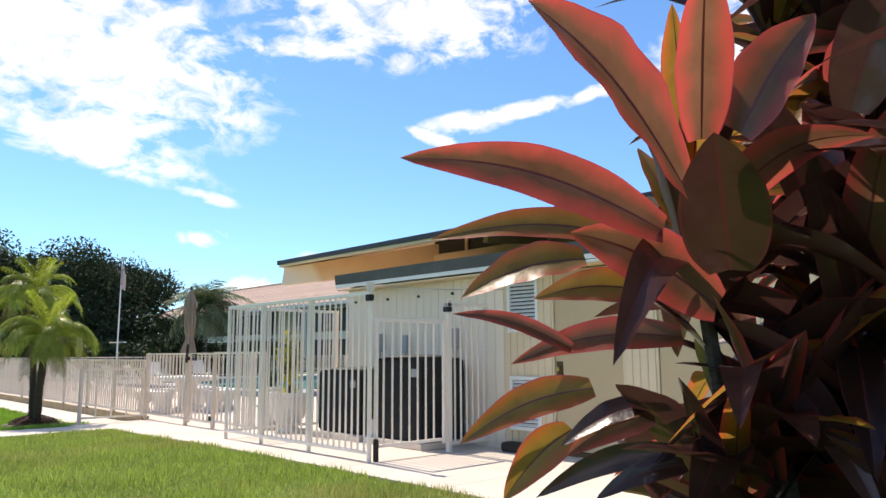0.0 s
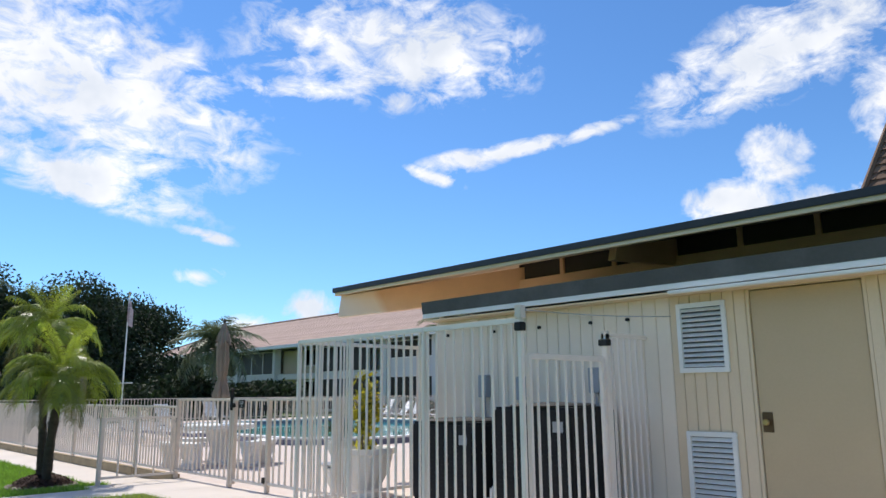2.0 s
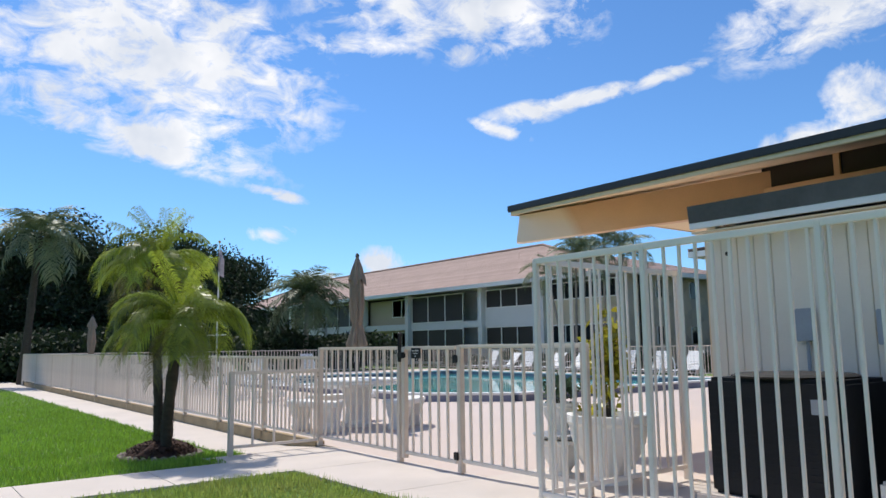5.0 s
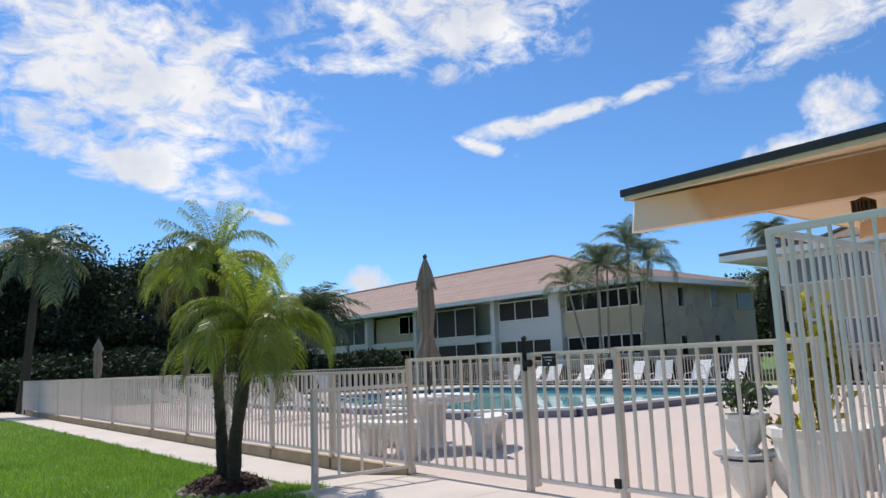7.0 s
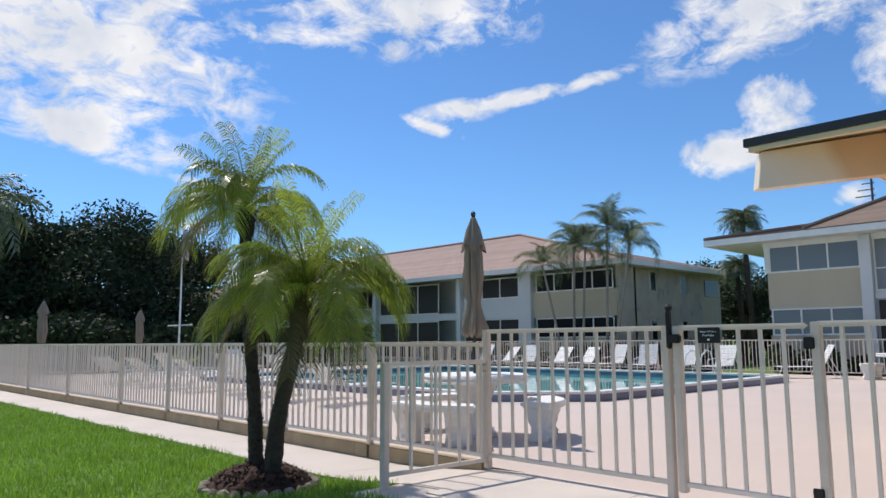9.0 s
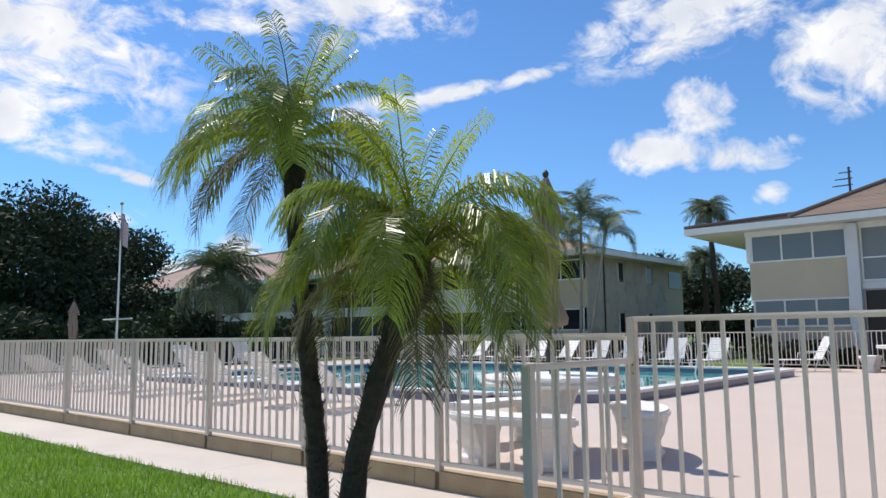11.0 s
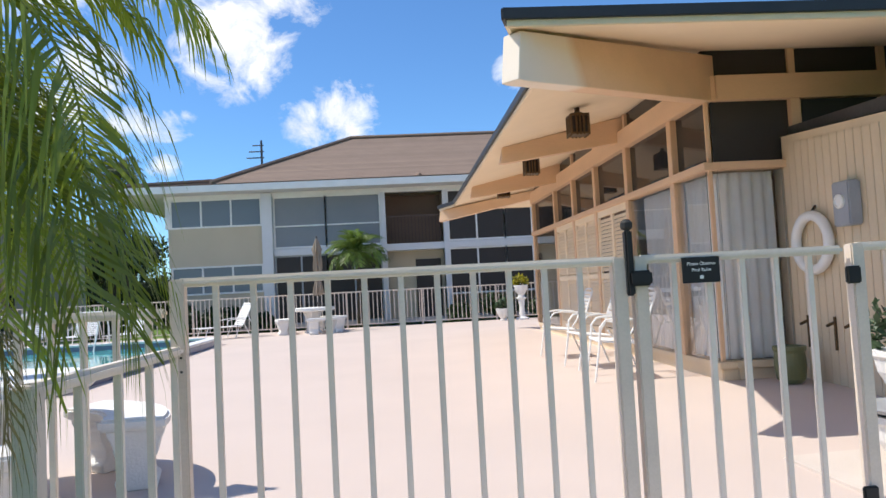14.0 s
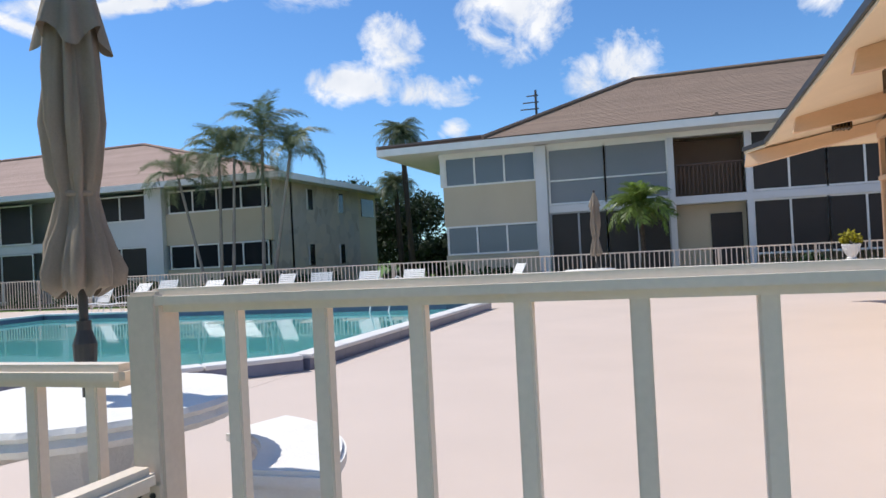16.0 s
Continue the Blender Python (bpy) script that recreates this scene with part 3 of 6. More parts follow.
# latch, hinges and the rules sign on the gate
latch = part("latch", box(-.016, .016, -.035, .01, 1.08, 1.36, .008), BLACK, gate, "black magnetic latch post", m=pose(-0.05, -0.02, 0))
part("latch_knob", lathe([(.018, 0), (.026, .01), (.026, .03), (.012, .045)], 12), BLACK, latch, m=pose(0, -.01, 1.36))
part("latch_body", box(-.01, .09, -.045, .01, 1.12, 1.185, .01), BLACK, latch)
for z in (0.18, 1.12):
    part("hinge", box(-.03, .036, -.050, -.028, z - .038, z + .038, .006), BLACK, gate, m=pose(0.93, 0, 0))


def lettering(parent, text, size, m, material):
    cu = bpy.data.curves.new("lettering", "FONT")
    cu.body, cu.size, cu.align_x, cu.align_y, cu.extrude = text, size, "CENTER", "CENTER", 0.0008
    tmp = new("lettering_source", cu)
    bpy.context.view_layer.update()
    me = bpy.data.meshes.new_from_object(tmp.evaluated_get(bpy.context.evaluated_depsgraph_get()))
    bpy.data.objects.remove(tmp)
    me.materials.clear()
    me.materials.append(material)
    return again("lettering", me, parent, m)


sign = thing("rules_sign", "small black sign with white lettering hung on the gate", "sign", at=(2.19, -0.036, 1.175))
part("plate", box(-.082, .082, -.005, .005, -.055, .055, .002), BLACK, sign)
lettering(sign, "Please Observe", 0.020, pose(0, -.0065, .026, 90, 0, 0), SIGNWHITE)
lettering(sign, "Pool Rules", 0.020, pose(0, -.0065, .0, 90, 0, 0), SIGNWHITE)
part("emblem", box(-.008, .008, -.0065, -.005, -.038, -.024), SIGNWHITE, sign)

# plate that carries the wing rail on the fence post
bracket = thing("rail_bracket", "grey metal bracket plate screwed to the fence post", "bracket", at=(0.0, -0.031, 0.90))
part("plate", box(-.026, .026, -.004, 0, -.045, .045, .001), POST_METAL, bracket)
screw_mesh = mesh_of("screw", lathe([(.0055, 0), (.005, .003)], 8), BLACK)
for sx in (-.013, .013):
    for sz in (-.028, .028):
        again("screw", screw_mesh, bracket, pose(sx, -.004, sz, 90))

# ---- equipment enclosure ----
EX0, EX1, EY = 4.60, 7.94, -0.61
WALL_Y = 1.28
fence("screen_fence", "tall white picket screen around air conditioners", (EX0, EY), (EX1, EY), 1.91, 0.14, 0.116, [0, 1.0, 2.15, 3.34], post_w=0.042, post_low=0.03, rail=(.035, .045), round_top=False)
fence("screen_fence", "tall white picket screen beside the pool gate", (EX0, EY + .04), (EX0, WALL_Y), 1.91, 0.14, 0.116, [1.8], post_low=0.03, rail=(.035, .045), round_top=False)
eg = fence("screen_gate", "white picket gate of the equipment screen", (EX1, EY + .07), (EX1, 0.52), 1.62, 0.20, 0.125, [0.02, 1.04], post_w=0.042, post_low=0.17, rail=(.035, .045), round_top=False)
tagged(eg, category="gate")
part("lock_rod", box(-.02, .02, -.03, .03, 0.05, 0.30, .006), BLACK, eg, m=pose(0.0, -.03, 0))
fence("screen_fence", "narrow white picket panel joining the shed wall", (EX1, 0.58), (EX1, WALL_Y), 1.84, 0.14, 0.10, [0], post_low=0.03, rail=(.03, .035), round_top=False)
cap = thing("post_cap_latch", "white corner post top with dark latch", "latch", at=(EX1, EY, 1.9))
part("cap", box(-.035, .035, -.035, .035, 0, .11, .006), WHITE_METAL, cap)
part("latch_block", box(-.03, .045, -.05, .02, -.10, -.03, .006), BLACK, cap)
rl = thing("return_latch", "small dark latch on white bracket", "latch", at=(EX1, 0.58, 1.78))
part("latch_block", box(-.05, .05, -.05, .02, -.06, 0, .006), BLACK, rl)
part("bracket", box(-.03, .03, -.03, .03, 0, .08, .006), WHITE_METAL, rl)


def condenser(x, y, w, d, h, label):
    ob = thing("air_conditioner", label, "air conditioner", "air conditioners in the screen", at=(x, y, 0.06))
    part("pad", box(-w / 2 - .08, w / 2 + .08, -d / 2 - .08, d / 2 + .08, 0, .08, .01), CONCRETE, ob)
    part("cabinet", box(-w / 2, w / 2, -d / 2, d / 2, .08, h, .03), ACBLACK, ob)
    lv = mesh_of("louver", box(-w / 2 + .04, w / 2 - .04, -.004, .004, 0, .012), ACBLACK)
    for k in range(int((h - .3) / .045)):
        again("louver", lv, ob, pose(0, -d / 2 - .001, .2 + k * .045))
    bm = lathe([(w * .42, 0), (w * .44, .015), (w * .40, .03), (w * .08, .045)], 24)
    part("fan_guard", bm, BLACK, ob, m=pose(0, 0, h))
    part("data_plate", box(-.06, .06, -.006, 0, -.05, .05), GREYLID, ob, m=pose(w / 2 - .15, -d / 2, h - .18))
    return ob


condenser(5.84, 0.80, 1.0, 0.74, 0.93, "black boxy air conditioner condenser behind white pickets")
condenser(7.10, 0.82, 1.0, 0.74, 1.10, "taller black air conditioner condenser behind white pickets")
for px, h in ((6.35, 1.35), (7.35, 1.42), (5.75, 1.38)):
    b = thing("disconnect_box", "grey electrical disconnect box on the white wall", "electrical box", "disconnect boxes", at=(px, WALL_Y - 0.045, h))
    part("case", box(-.07, .07, -.045, .04, -.13, .13, .008), GREYLID, b)
    part("conduit", tube((0, 0, -.13), (0, 0, -.75), .014), GREYLID, b)
for px in (5.1, 5.9, 6.6, 7.3, 7.75):
    e = thing("pipe_stub", "dark vent pipe end in the white wall", "pipe", "pipe stubs under the shed roof", at=(px, WALL_Y - .02, 2.02))
    part("stub", tube((0, .02, 0), (0, -.02, 0), .018), BLACK, e)

cable = thing("cable", "thin pale cable from the corner post to the shed wall", "cable", at=(EX1, EY, 1.97))
bm = bmesh.new()
ring_sweep(bm, [(0.03 + .27 * k / 10, 1.86 * k / 10, .04 * k / 10 - .02 * math.sin(math.pi * k / 10)) for k in range(11)], [.004] * 11, 5)
part("line", bm, GREYLID, cable)
for k, (px, pz, ln) in enumerate(((6.55, .22, .5), (6.62, .34, .42))):
    pipe = thing("drain_pipe", "white plastic pipe between the condensers", "pipe", "drain pipes", at=(px, .62, 0))
    bm = bmesh.new()
    ring_sweep(bm, [(-.12, -ln * .2, pz), (0, 0, pz), (.06, .08, pz), (.08, .3, pz - .06), (.08, .62, pz - .06)], [.024] * 5, 8)
    part("run", bm, TRIMWHITE, pipe)
    part("drop", tube((-.12, -ln * .2, pz), (-.12, -ln * .2, .06), .024), TRIMWHITE, pipe)

# ---- shed with the doors ----
SX0, SX1 = 4.80, 17.5
shed = tagged(new("wall_shed"), "cream and white painted lean-to wall with doors", "wall", "", "structure")
D1, D2 = (9.0, 9.93), (10.36, 11.2)


def planks(parent, x0, x1, z0, z1, w=0.105, paint=CREAM):
    n = max(1, round((x1 - x0) / w))
    step = (x1 - x0) / n
    me = mesh_of("plank", box(.002, step - .002, -.012, .01, 0, z1 - z0, .004), paint)
    part("backing", box(x0, x1, WALL_Y + .006, WALL_Y + .12, z0, z1), paint, parent)
    for i in range(n):
        again("plank", me, parent, pose(x0 + i * step, WALL_Y, z0))


planks(shed, 4.88, 8.22, .02, 2.2, .15, SHEDWHITE)
planks(shed, 8.22, D1[0] - .03, .06, 2.2)
planks(shed, D1[1] + .03, D2[0] - .03, .06, 2.2)
planks(shed, D2[1] + .03, SX1, .06, 2.2)
part("header", box(D1[0] - .03, D1[1] + .03, WALL_Y, WALL_Y + .12, 2.19, 2.2), CREAM, shed)
part("header", box(D2[0] - .03, D2[1] + .03, WALL_Y, WALL_Y + .12, 2.19, 2.2), CREAM, shed)
for nm, (a, b), sill in (("door_1", D1, 0.12), ("door_2", D2, 0.30)):
    dr = tagged(new(nm), "closed plain khaki painted door with brass lock", "door", "shed doors", "structure")
    part("leaf", box(a + .006, b - .006, WALL_Y + .012, WALL_Y + .06, sill, 2.18, .004), DOOR, dr)
    part("jamb", box(a - .03, a, WALL_Y - .006, WALL_Y + .08, .06, 2.19, .003), CREAM, dr)
    part("jamb", box(b, b + .03, WALL_Y - .006, WALL_Y + .08, .06, 2.19, .003), CREAM, dr)
    part("threshold", box(a, b, WALL_Y + .004, WALL_Y + .09, .05, sill - .01, .003), CREAM if sill > .2 else LOCKPLATE, dr)
    pl = part("lock_plate", box(-.045, .045, -.006, .004, -.085, .085, .003), LOCKPLATE, dr, "bronze lock plate", m=pose(a + .07 if nm == "door_1" else b - .09, WALL_Y + .008, 1.035))
    part("knob", lathe([(.01, 0), (.012, .02), (.026, .03), (.028, .045), (.018, .056)], 16), BRASS, pl, "brass knob", m=pose(0, -.004, .0, 90))


def louver_vent(x0, x1, z0, z1):
    v = thing("wall_vent", "white slatted louver vent on the cream wall", "vent", "louver vents", at=(x0, WALL_Y - .012, z0))
    w, h = x1 - x0, z1 - z0
    for a in ((0, w, 0, .045), (0, w, h - .045, h), (0, .045, .045, h - .045), (w - .045, w, .045, h - .045)):
        part("frame", box(a[0], a[1], -.03, 0, a[2], a[3], .004), TRIMWHITE, v)
    part("backing", box(.04, w - .04, -.004, -.001, .04, h - .04), FLASH, v)
    n = 12
    me = mesh_of("slat", box(.045, w - .045, -.022, .022, -.0025, .0025), TRIMWHITE)
    for i in range(n):
        again("slat", me, v, pose(0, -.018, .045 + (i + .5) * (h - .09) / n, 42))


louver_vent(8.30, 8.79, 1.47, 2.12)
louver_vent(8.32, 8.80, 0.30, 0.94)
part("drip_board", box(8.40, SX1, 0.93, 0.995, 2.185, 2.215, .006), TRIMWHITE, shed, "white drip board over the doors")
part("fascia", box(4.90, SX1, 1.0, 1.03, 2.235, 2.29, .005), TRIMWHITE, shed)
part("shed_roof", extrude_outline([(1.0, 2.29), (3.98, 2.50), (3.98, 2.58), (0.98, 2.44)], "x", 4.90, SX1), FLASH, shed, "dark grey flat roof edge")
part("shed_soffit", box(4.90, SX1, 1.03, WALL_Y + .1, 2.2, 2.215), CREAM, shed)
side = part("side_wall", extrude_outline([(.03, .02), (2.58, .02), (2.58, 2.47), (.03, 2.29)], "x", -.005, .09), CREAM, shed, m=pose(4.88, WALL_Y, 0, 0, 0, 1.6))
for i in range(24):
    part("plank", box(-.018, -.006, i * .107 + .003, i * .107 + .105, .02, 2.22 + .0071 * i, .003), CREAM, side)

# ---- clubhouse ----
CX, CY = 4.06, 3.88          # corner of glass walls
EAVE = (2.22, 17.5, 1.80, 13.8, 3.02)   # roof edge and its height
TIP_NEAR, TIP_FAR = (1.73, 1.80), (2.03, 13.8)
PITCH = 0.215
SPIRE = (9.50, 8.25)
club = tagged(new("clubhouse_roof"), "low hipped clubhouse roof with dark edge and cream soffit", "roof", "", "structure")


def hip_z(x, y, drop=0.0):
    d = min(x - EAVE[0], EAVE[1] - x, y - EAVE[2], EAVE[3] - y)
    return EAVE[4] + PITCH * max(0, min(d, 5.2)) - drop


def hip_sheet(drop):
    bm = bmesh.new()
    a, b, c, d, z = EAVE
    k = 5.2
    outer = [(TIP_NEAR[0], TIP_NEAR[1]), (b, c), (b, d), (TIP_FAR[0], TIP_FAR[1]), (a + .1, TIP_FAR[1] - .9), (a, TIP_NEAR[1] + 1.5)]
    o = [bm.verts.new((x, y, z - drop)) for x, y in outer]
    i = [bm.verts.new((x, y, z + PITCH * k - drop)) for x, y in ((a + k, c + k), (b - k, c + k), (b - k, d - k), (a + k, d - k))]
    for f in ((o[0], o[1], i[1], i[0]), (o[1], o[2], i[2], i[1]), (o[2], o[3], i[3], i[2]), (o[3], o[4], i[3]), (o[4], o[5], i[0], i[3]), (o[5], o[0], i[0]), tuple(i)):
        bm.faces.new(f)
    return bm


part("roof_top", hip_sheet(0), FLASH, club)
part("soffit", hip_sheet(0.10), SOFFIT, club, "cream boarded soffit")
a, b, c, d, z = EAVE
outline = [TIP_NEAR, (b, c), (b, d), TIP_FAR, (a + .1, TIP_FAR[1] - .9), (a, TIP_NEAR[1] + 1.5)]
for p, q in zip(outline, outline[1:] + outline[:1]):
    n, ang = math.hypot(q[0] - p[0], q[1] - p[1]), math.degrees(math.atan2(q[1] - p[1], q[0] - p[0]))
    part("drip_edge", box(-.012, n + .012, -.02, .008, z - .055, z + .025, .004), ROOFEDGE, club, "dark metal drip edge", m=pose(*p, 0, 0, 0, ang))
    part("fascia", box(.02, n - .02, .012, .03, z - .105, z - .05, .003), SOFFIT, club, m=pose(*p, 0, 0, 0, ang))


def beam(p, q, z_end, z_wall, w=0.12):
    """A tapering rafter tail from the wall at q out to the eave at p."""
    p, q = Vector((*p, 0)), Vector((*q, 0))
    dv = q - p
    n = dv.length
    zt0, zt1 = hip_z(p.x, p.y, .108), hip_z(q.x, q.y, .108)
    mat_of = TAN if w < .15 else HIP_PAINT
    bm = extrude_outline([(0, zt0), (-.05, z_end), (0.02, z_end), (n, z_wall), (n, zt1)], "y", -w / 2, w / 2)
    bmesh.ops.bevel(bm, geom=bm.edges[:], offset=.006, segments=1, affect="EDGES")
    part("rafter", bm, mat_of, club, m=pose(p.x, p.y, 0, 0, 0, math.degrees(math.atan2(dv.y, dv.x))))


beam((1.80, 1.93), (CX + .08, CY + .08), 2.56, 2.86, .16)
beam((2.10, 13.7), (CX + .05, 12.6), 2.66, 2.98, .14)
for by in (6.45, 10.1):
    beam((2.42, by), (CX + .05, by), 2.74, 2.98)
for bx in (6.87, 10.2, 13.6):
    beam((bx, 2.4), (bx, CY + .05), 2.88, 3.0, .10)

wall = tagged(new("wall_clubhouse"), "tan timber and glass clubhouse wall facing the pool", "wall", "", "structure")
FAR = 12.6
SILL, LEDGE, TRIM0, TRIM1, BAND0, BAND1, TOP = 0.215, 0.285, 2.16, 2.235, 2.85, 3.10, 3.50
part("sill_wall", box(CX - .02, CX + .14, CY - .02, FAR, 0.0, SILL, .01), CREAM, wall)
part("sill_wall", box(CX + .14, SX0, CY - .02, CY + .14, 0.0, SILL, .01), CREAM, wall)
part("ledge", box(CX - .06, CX + .10, CY - .06, FAR, SILL, LEDGE, .008), CREAM, wall)
part("ledge", box(CX + .10, SX0 - .1, CY - .06, CY + .10, SILL, LEDGE, .008), CREAM, wall)
# side wall: posts, trims, glazing
posts = [CY, 4.72, 6.26, 7.75, 9.1, 10.5, FAR]
for i, y in enumerate(posts):
    t = .02 if i == 0 else .06
    part("mullion", box(CX - t, CX + t, y - t, y + t, LEDGE, BAND0, .006), TAN, wall)
part("middle_trim", box(CX - .10, CX + .06, CY - .10, FAR, TRIM0, TRIM1, .006), TAN, wall)
part("band", box(CX - .09, CX + .09, CY - .06, FAR, BAND0, BAND1, .006), TAN, wall)
part("band", box(CX + .09, 17.0, CY - .08, CY + .10, BAND0, BAND1, .006), TAN, wall)
part("middle_trim", box(CX + .06, SX0 + .1, CY - .10, CY + .06, TRIM0, TRIM1, .006), TAN, wall)
for y in posts[1:]:
    part("clerestory_mullion", box(CX - .04, CX + .04, y - .04, y + .04, BAND1, hip_z(CX, y, .11), .004), TAN, wall)
for x in np.arange(CX + .9, 16.5, .95):
    part("clerestory_mullion", box(x - .035, x + .035, CY - .04, CY + .04, BAND1, TOP, .004), TAN, wall)
    part("mullion", box(x - .05, x + .05, CY - .06, CY + .06, TRIM1, BAND0, .004), TAN, wall)
for i, (y0, y1) in enumerate(zip(posts, posts[1:])):
    w = tagged(new("window_%d" % (i + 1)), "tan framed glass bay of the clubhouse", "window", "clubhouse windows", "structure")
    part("upper_pane", box(CX + .01, CX + .018, y0 + .06, y1 - .06, TRIM1, BAND0), BRONZE_GLASS, w, "dark reflective glass")
    part("clerestory_pane", box(CX, CX + .008, y0, y1 - .001, BAND1, TOP), BRONZE_GLASS, w, "dark reflective glass")
    if i < 2 or i > 4:
        part("lower_pane", box(CX - .02, CX - .014, y0 + .05, y1 - .06, LEDGE, TRIM0), CLEAR_GLASS, w, "clear glass").visible_shadow = False
    else:
        # slatted shutters
        for s in range(2):
            a0 = y0 + .06 + s * (y1 - y0 - .12) / 2
            a1 = a0 + (y1 - y0 - .12) / 2
            # The third bay gets a dark board with the room shade in its colour.
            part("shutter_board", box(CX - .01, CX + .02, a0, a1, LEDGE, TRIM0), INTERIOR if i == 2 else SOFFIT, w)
            for q in ((a0, a0 + .05, LEDGE, TRIM0), (a1 - .05, a1, LEDGE, TRIM0), (a0 + .05, a1 - .05, 1.15, 1.23), (a0 + .05, a1 - .05, LEDGE, .42), (a0 + .05, a1 - .05, 2.06, TRIM0)):
                part("shutter_frame", box(CX - .045, CX - .012, *q, .003), SOFFIT, w)
            sm = mesh_of("slat", box(-.003, .003, a0 + .05, a1 - .05, -.028, .028), SOFFIT)
            for k in range(30):
                zz = .46 + k * .055
                if not 1.12 < zz < 1.26 and zz < 2.03:
                    again("slat", sm, w, pose(CX - .028, 0, zz, 0, 27, 0))
w = tagged(new("window_front"), "glass corner with pale drawn curtain", "window", "", "structure")
part("lower_pane", box(CX + .07, SX0 - .02, CY - .02, CY - .014, LEDGE, TRIM0), CLEAR_GLASS, w, "clear glass").visible_shadow = False
for x in np.arange(CX, 16.4, .95):
    part("upper_pane", box(x + .05, x + .9, CY + .01, CY + .018, TRIM1, BAND0), DARK_SCREEN, w, "dark insect screen")
    part("clerestory_pane", box(x, x + .949, CY, CY + .008, BAND1, TOP), DARK_SCREEN, w, "dark insect screen")
part("block_wall", box(SX0, 17.0, CY + .03, CY + .16, .02, BAND0), CREAM, wall)
part("end_wall", box(16.9, 17.0, CY, FAR, .02, TOP), CREAM, wall)
part("back_wall", box(CX, 17.0, FAR, FAR + .12, .02, TOP), CREAM, wall)
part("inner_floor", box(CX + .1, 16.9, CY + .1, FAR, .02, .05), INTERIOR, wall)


def curtain(name, pts, z0, z1, label):
    """A pleated hanging along a plan line."""
    bm = bmesh.new()
    cols = []
    random.seed(5)
    for (ax, ay), (bx, by) in zip(pts, pts[1:]):
        n = int(math.hypot(bx - ax, by - ay) / .018)
        nx, ny = -(by - ay), bx - ax
        ln = math.hypot(nx, ny)
        for i in range(n):
            f = i / n
            wv = .022 * math.sin(i * .95) + .012 * math.sin(i * .31)
            cols.append([bm.verts.new((ax + (bx - ax) * f + nx / ln * wv * s, ay + (by - ay) * f + ny / ln * wv * s, z)) for z, s in ((z0, 1.25), ((z0 + z1) / 2, 1.0), (z1, .7))])
    for c0, c1 in zip(cols, cols[1:]):
        for k in range(2):
            bm.faces.new((c0[k], c1[k], c1[k + 1], c0[k + 1]))
    return solid(name, bm, CURTAIN, label, "curtain", smooth=True)


curtain("curtain", [(CX + .10, 6.05), (CX + .10, CY + .10), (SX0 - .05, CY + .10)], .29, 2.15, "pale floor-length sheer curtain inside the glass corner")


def eave_lamp(x, y, zt):
    ob = thing("eave_lamp", "dark bronze box lantern under the eave", "lamp", "eave lanterns", at=(x, y, zt))
    part("mount", lathe([(.07, 0), (.07, .02), (.03, .04), (.03, .11)], 12), LOCKPLATE, ob)
    bars = mesh_of("bar", box(-.009, .009, -.009, .009, -.24, 0), LOCKPLATE)
    for k in range(16):
        an = k * math.pi / 8
        s = 1 / max(abs(math.cos(an)), abs(math.sin(an)))
        again("bar", bars, ob, pose(.10 * s * math.cos(an), .10 * s * math.sin(an), 0))
    for zz in (-.22, -.01):
        part("collar", box(-.11, .11, -.11, .11, zz - .008, zz + .014, .004), LOCKPLATE, ob)
    part("glass_box", box(-.085, .085, -.085, .085, -.21, -.02), BRONZE_GLASS, ob)


for ly in (4.93, 7.7, 10.45):
    eave_lamp(3.05, ly, hip_z(3.05, ly, .19))

roof_vent = thing("roof_vent", "small black vent pipe with a pale cap on the shed roof", "vent", at=(5.85, 2.22, 2.49))
part("pipe", lathe([(.05, 0), (.05, .12), (.04, .13)], 14), BLACK, roof_vent)
part("cap", lathe([(.065, .12), (.07, .14), (.06, .17), (.01, .185)], 14), GREYLID, roof_vent, "pale metal cap")

# spire: steep shingled pyramid
spire = tagged(new("spire"), "steep pyramid spire covered in brown wood shingles", "roof", "", "structure")
HB, ZB, ZT = 1.32, 3.75, 7.70
random.seed(3)
rows_n = 32
for side in range(4):
    sv, sf = [], []
    for r in range(rows_n):
        f0, f1 = r / rows_n, (r + 1.25) / rows_n
        z0, z1 = ZB + (ZT - ZB) * f0, ZB + (ZT - ZB) * min(f1, .999)
        h0, h1 = HB * (1 - f0), HB * (1 - min(f1, .999))
        u = -h0
        while u < h0 - .01:
            wd = random.uniform(.09, .18)
            u1 = min(u + wd, h0)
            k = len(sv)
            lift, dz = .035 + random.uniform(0, .015), random.uniform(-.02, .0)
            t0, t1 = u * h1 / h0, u1 * h1 / h0
            sv += [(u + .004, -h0 - lift, z0 + dz), (u1 - .004, -h0 - lift, z0 + dz), (t1, -h1 - .004, z1), (t0, -h1 - .004, z1),
                   (u + .004, -h0 - .002, z0 + dz), (u1 - .004, -h0 - .002, z0 + dz)]
            sf += [(k, k + 1, k + 2, k + 3), (k + 4, k + 5, k + 1, k)]
            u = u1
    ob = new("shingle_face", from_arrays("shingle_face", sv, sf, SHINGLE))
    ob.parent, ob.matrix_basis = spire, pose(*SPIRE, 0, 0, 0, side * 90)
    tagged(ob, kind="stuff")
    part("hip_cap", tube((-HB - .02, -HB - .02, ZB), (0, 0, ZT + .02), .05, .04, 6), SHINGLE, spire, m=pose(*SPIRE, 0, 0, 0, side * 90))
bm = bmesh.new()
vs = [bm.verts.new((sx * HB, sy * HB, ZB)) for sx, sy in ((-1, -1), (1, -1), (1, 1), (-1, 1))]
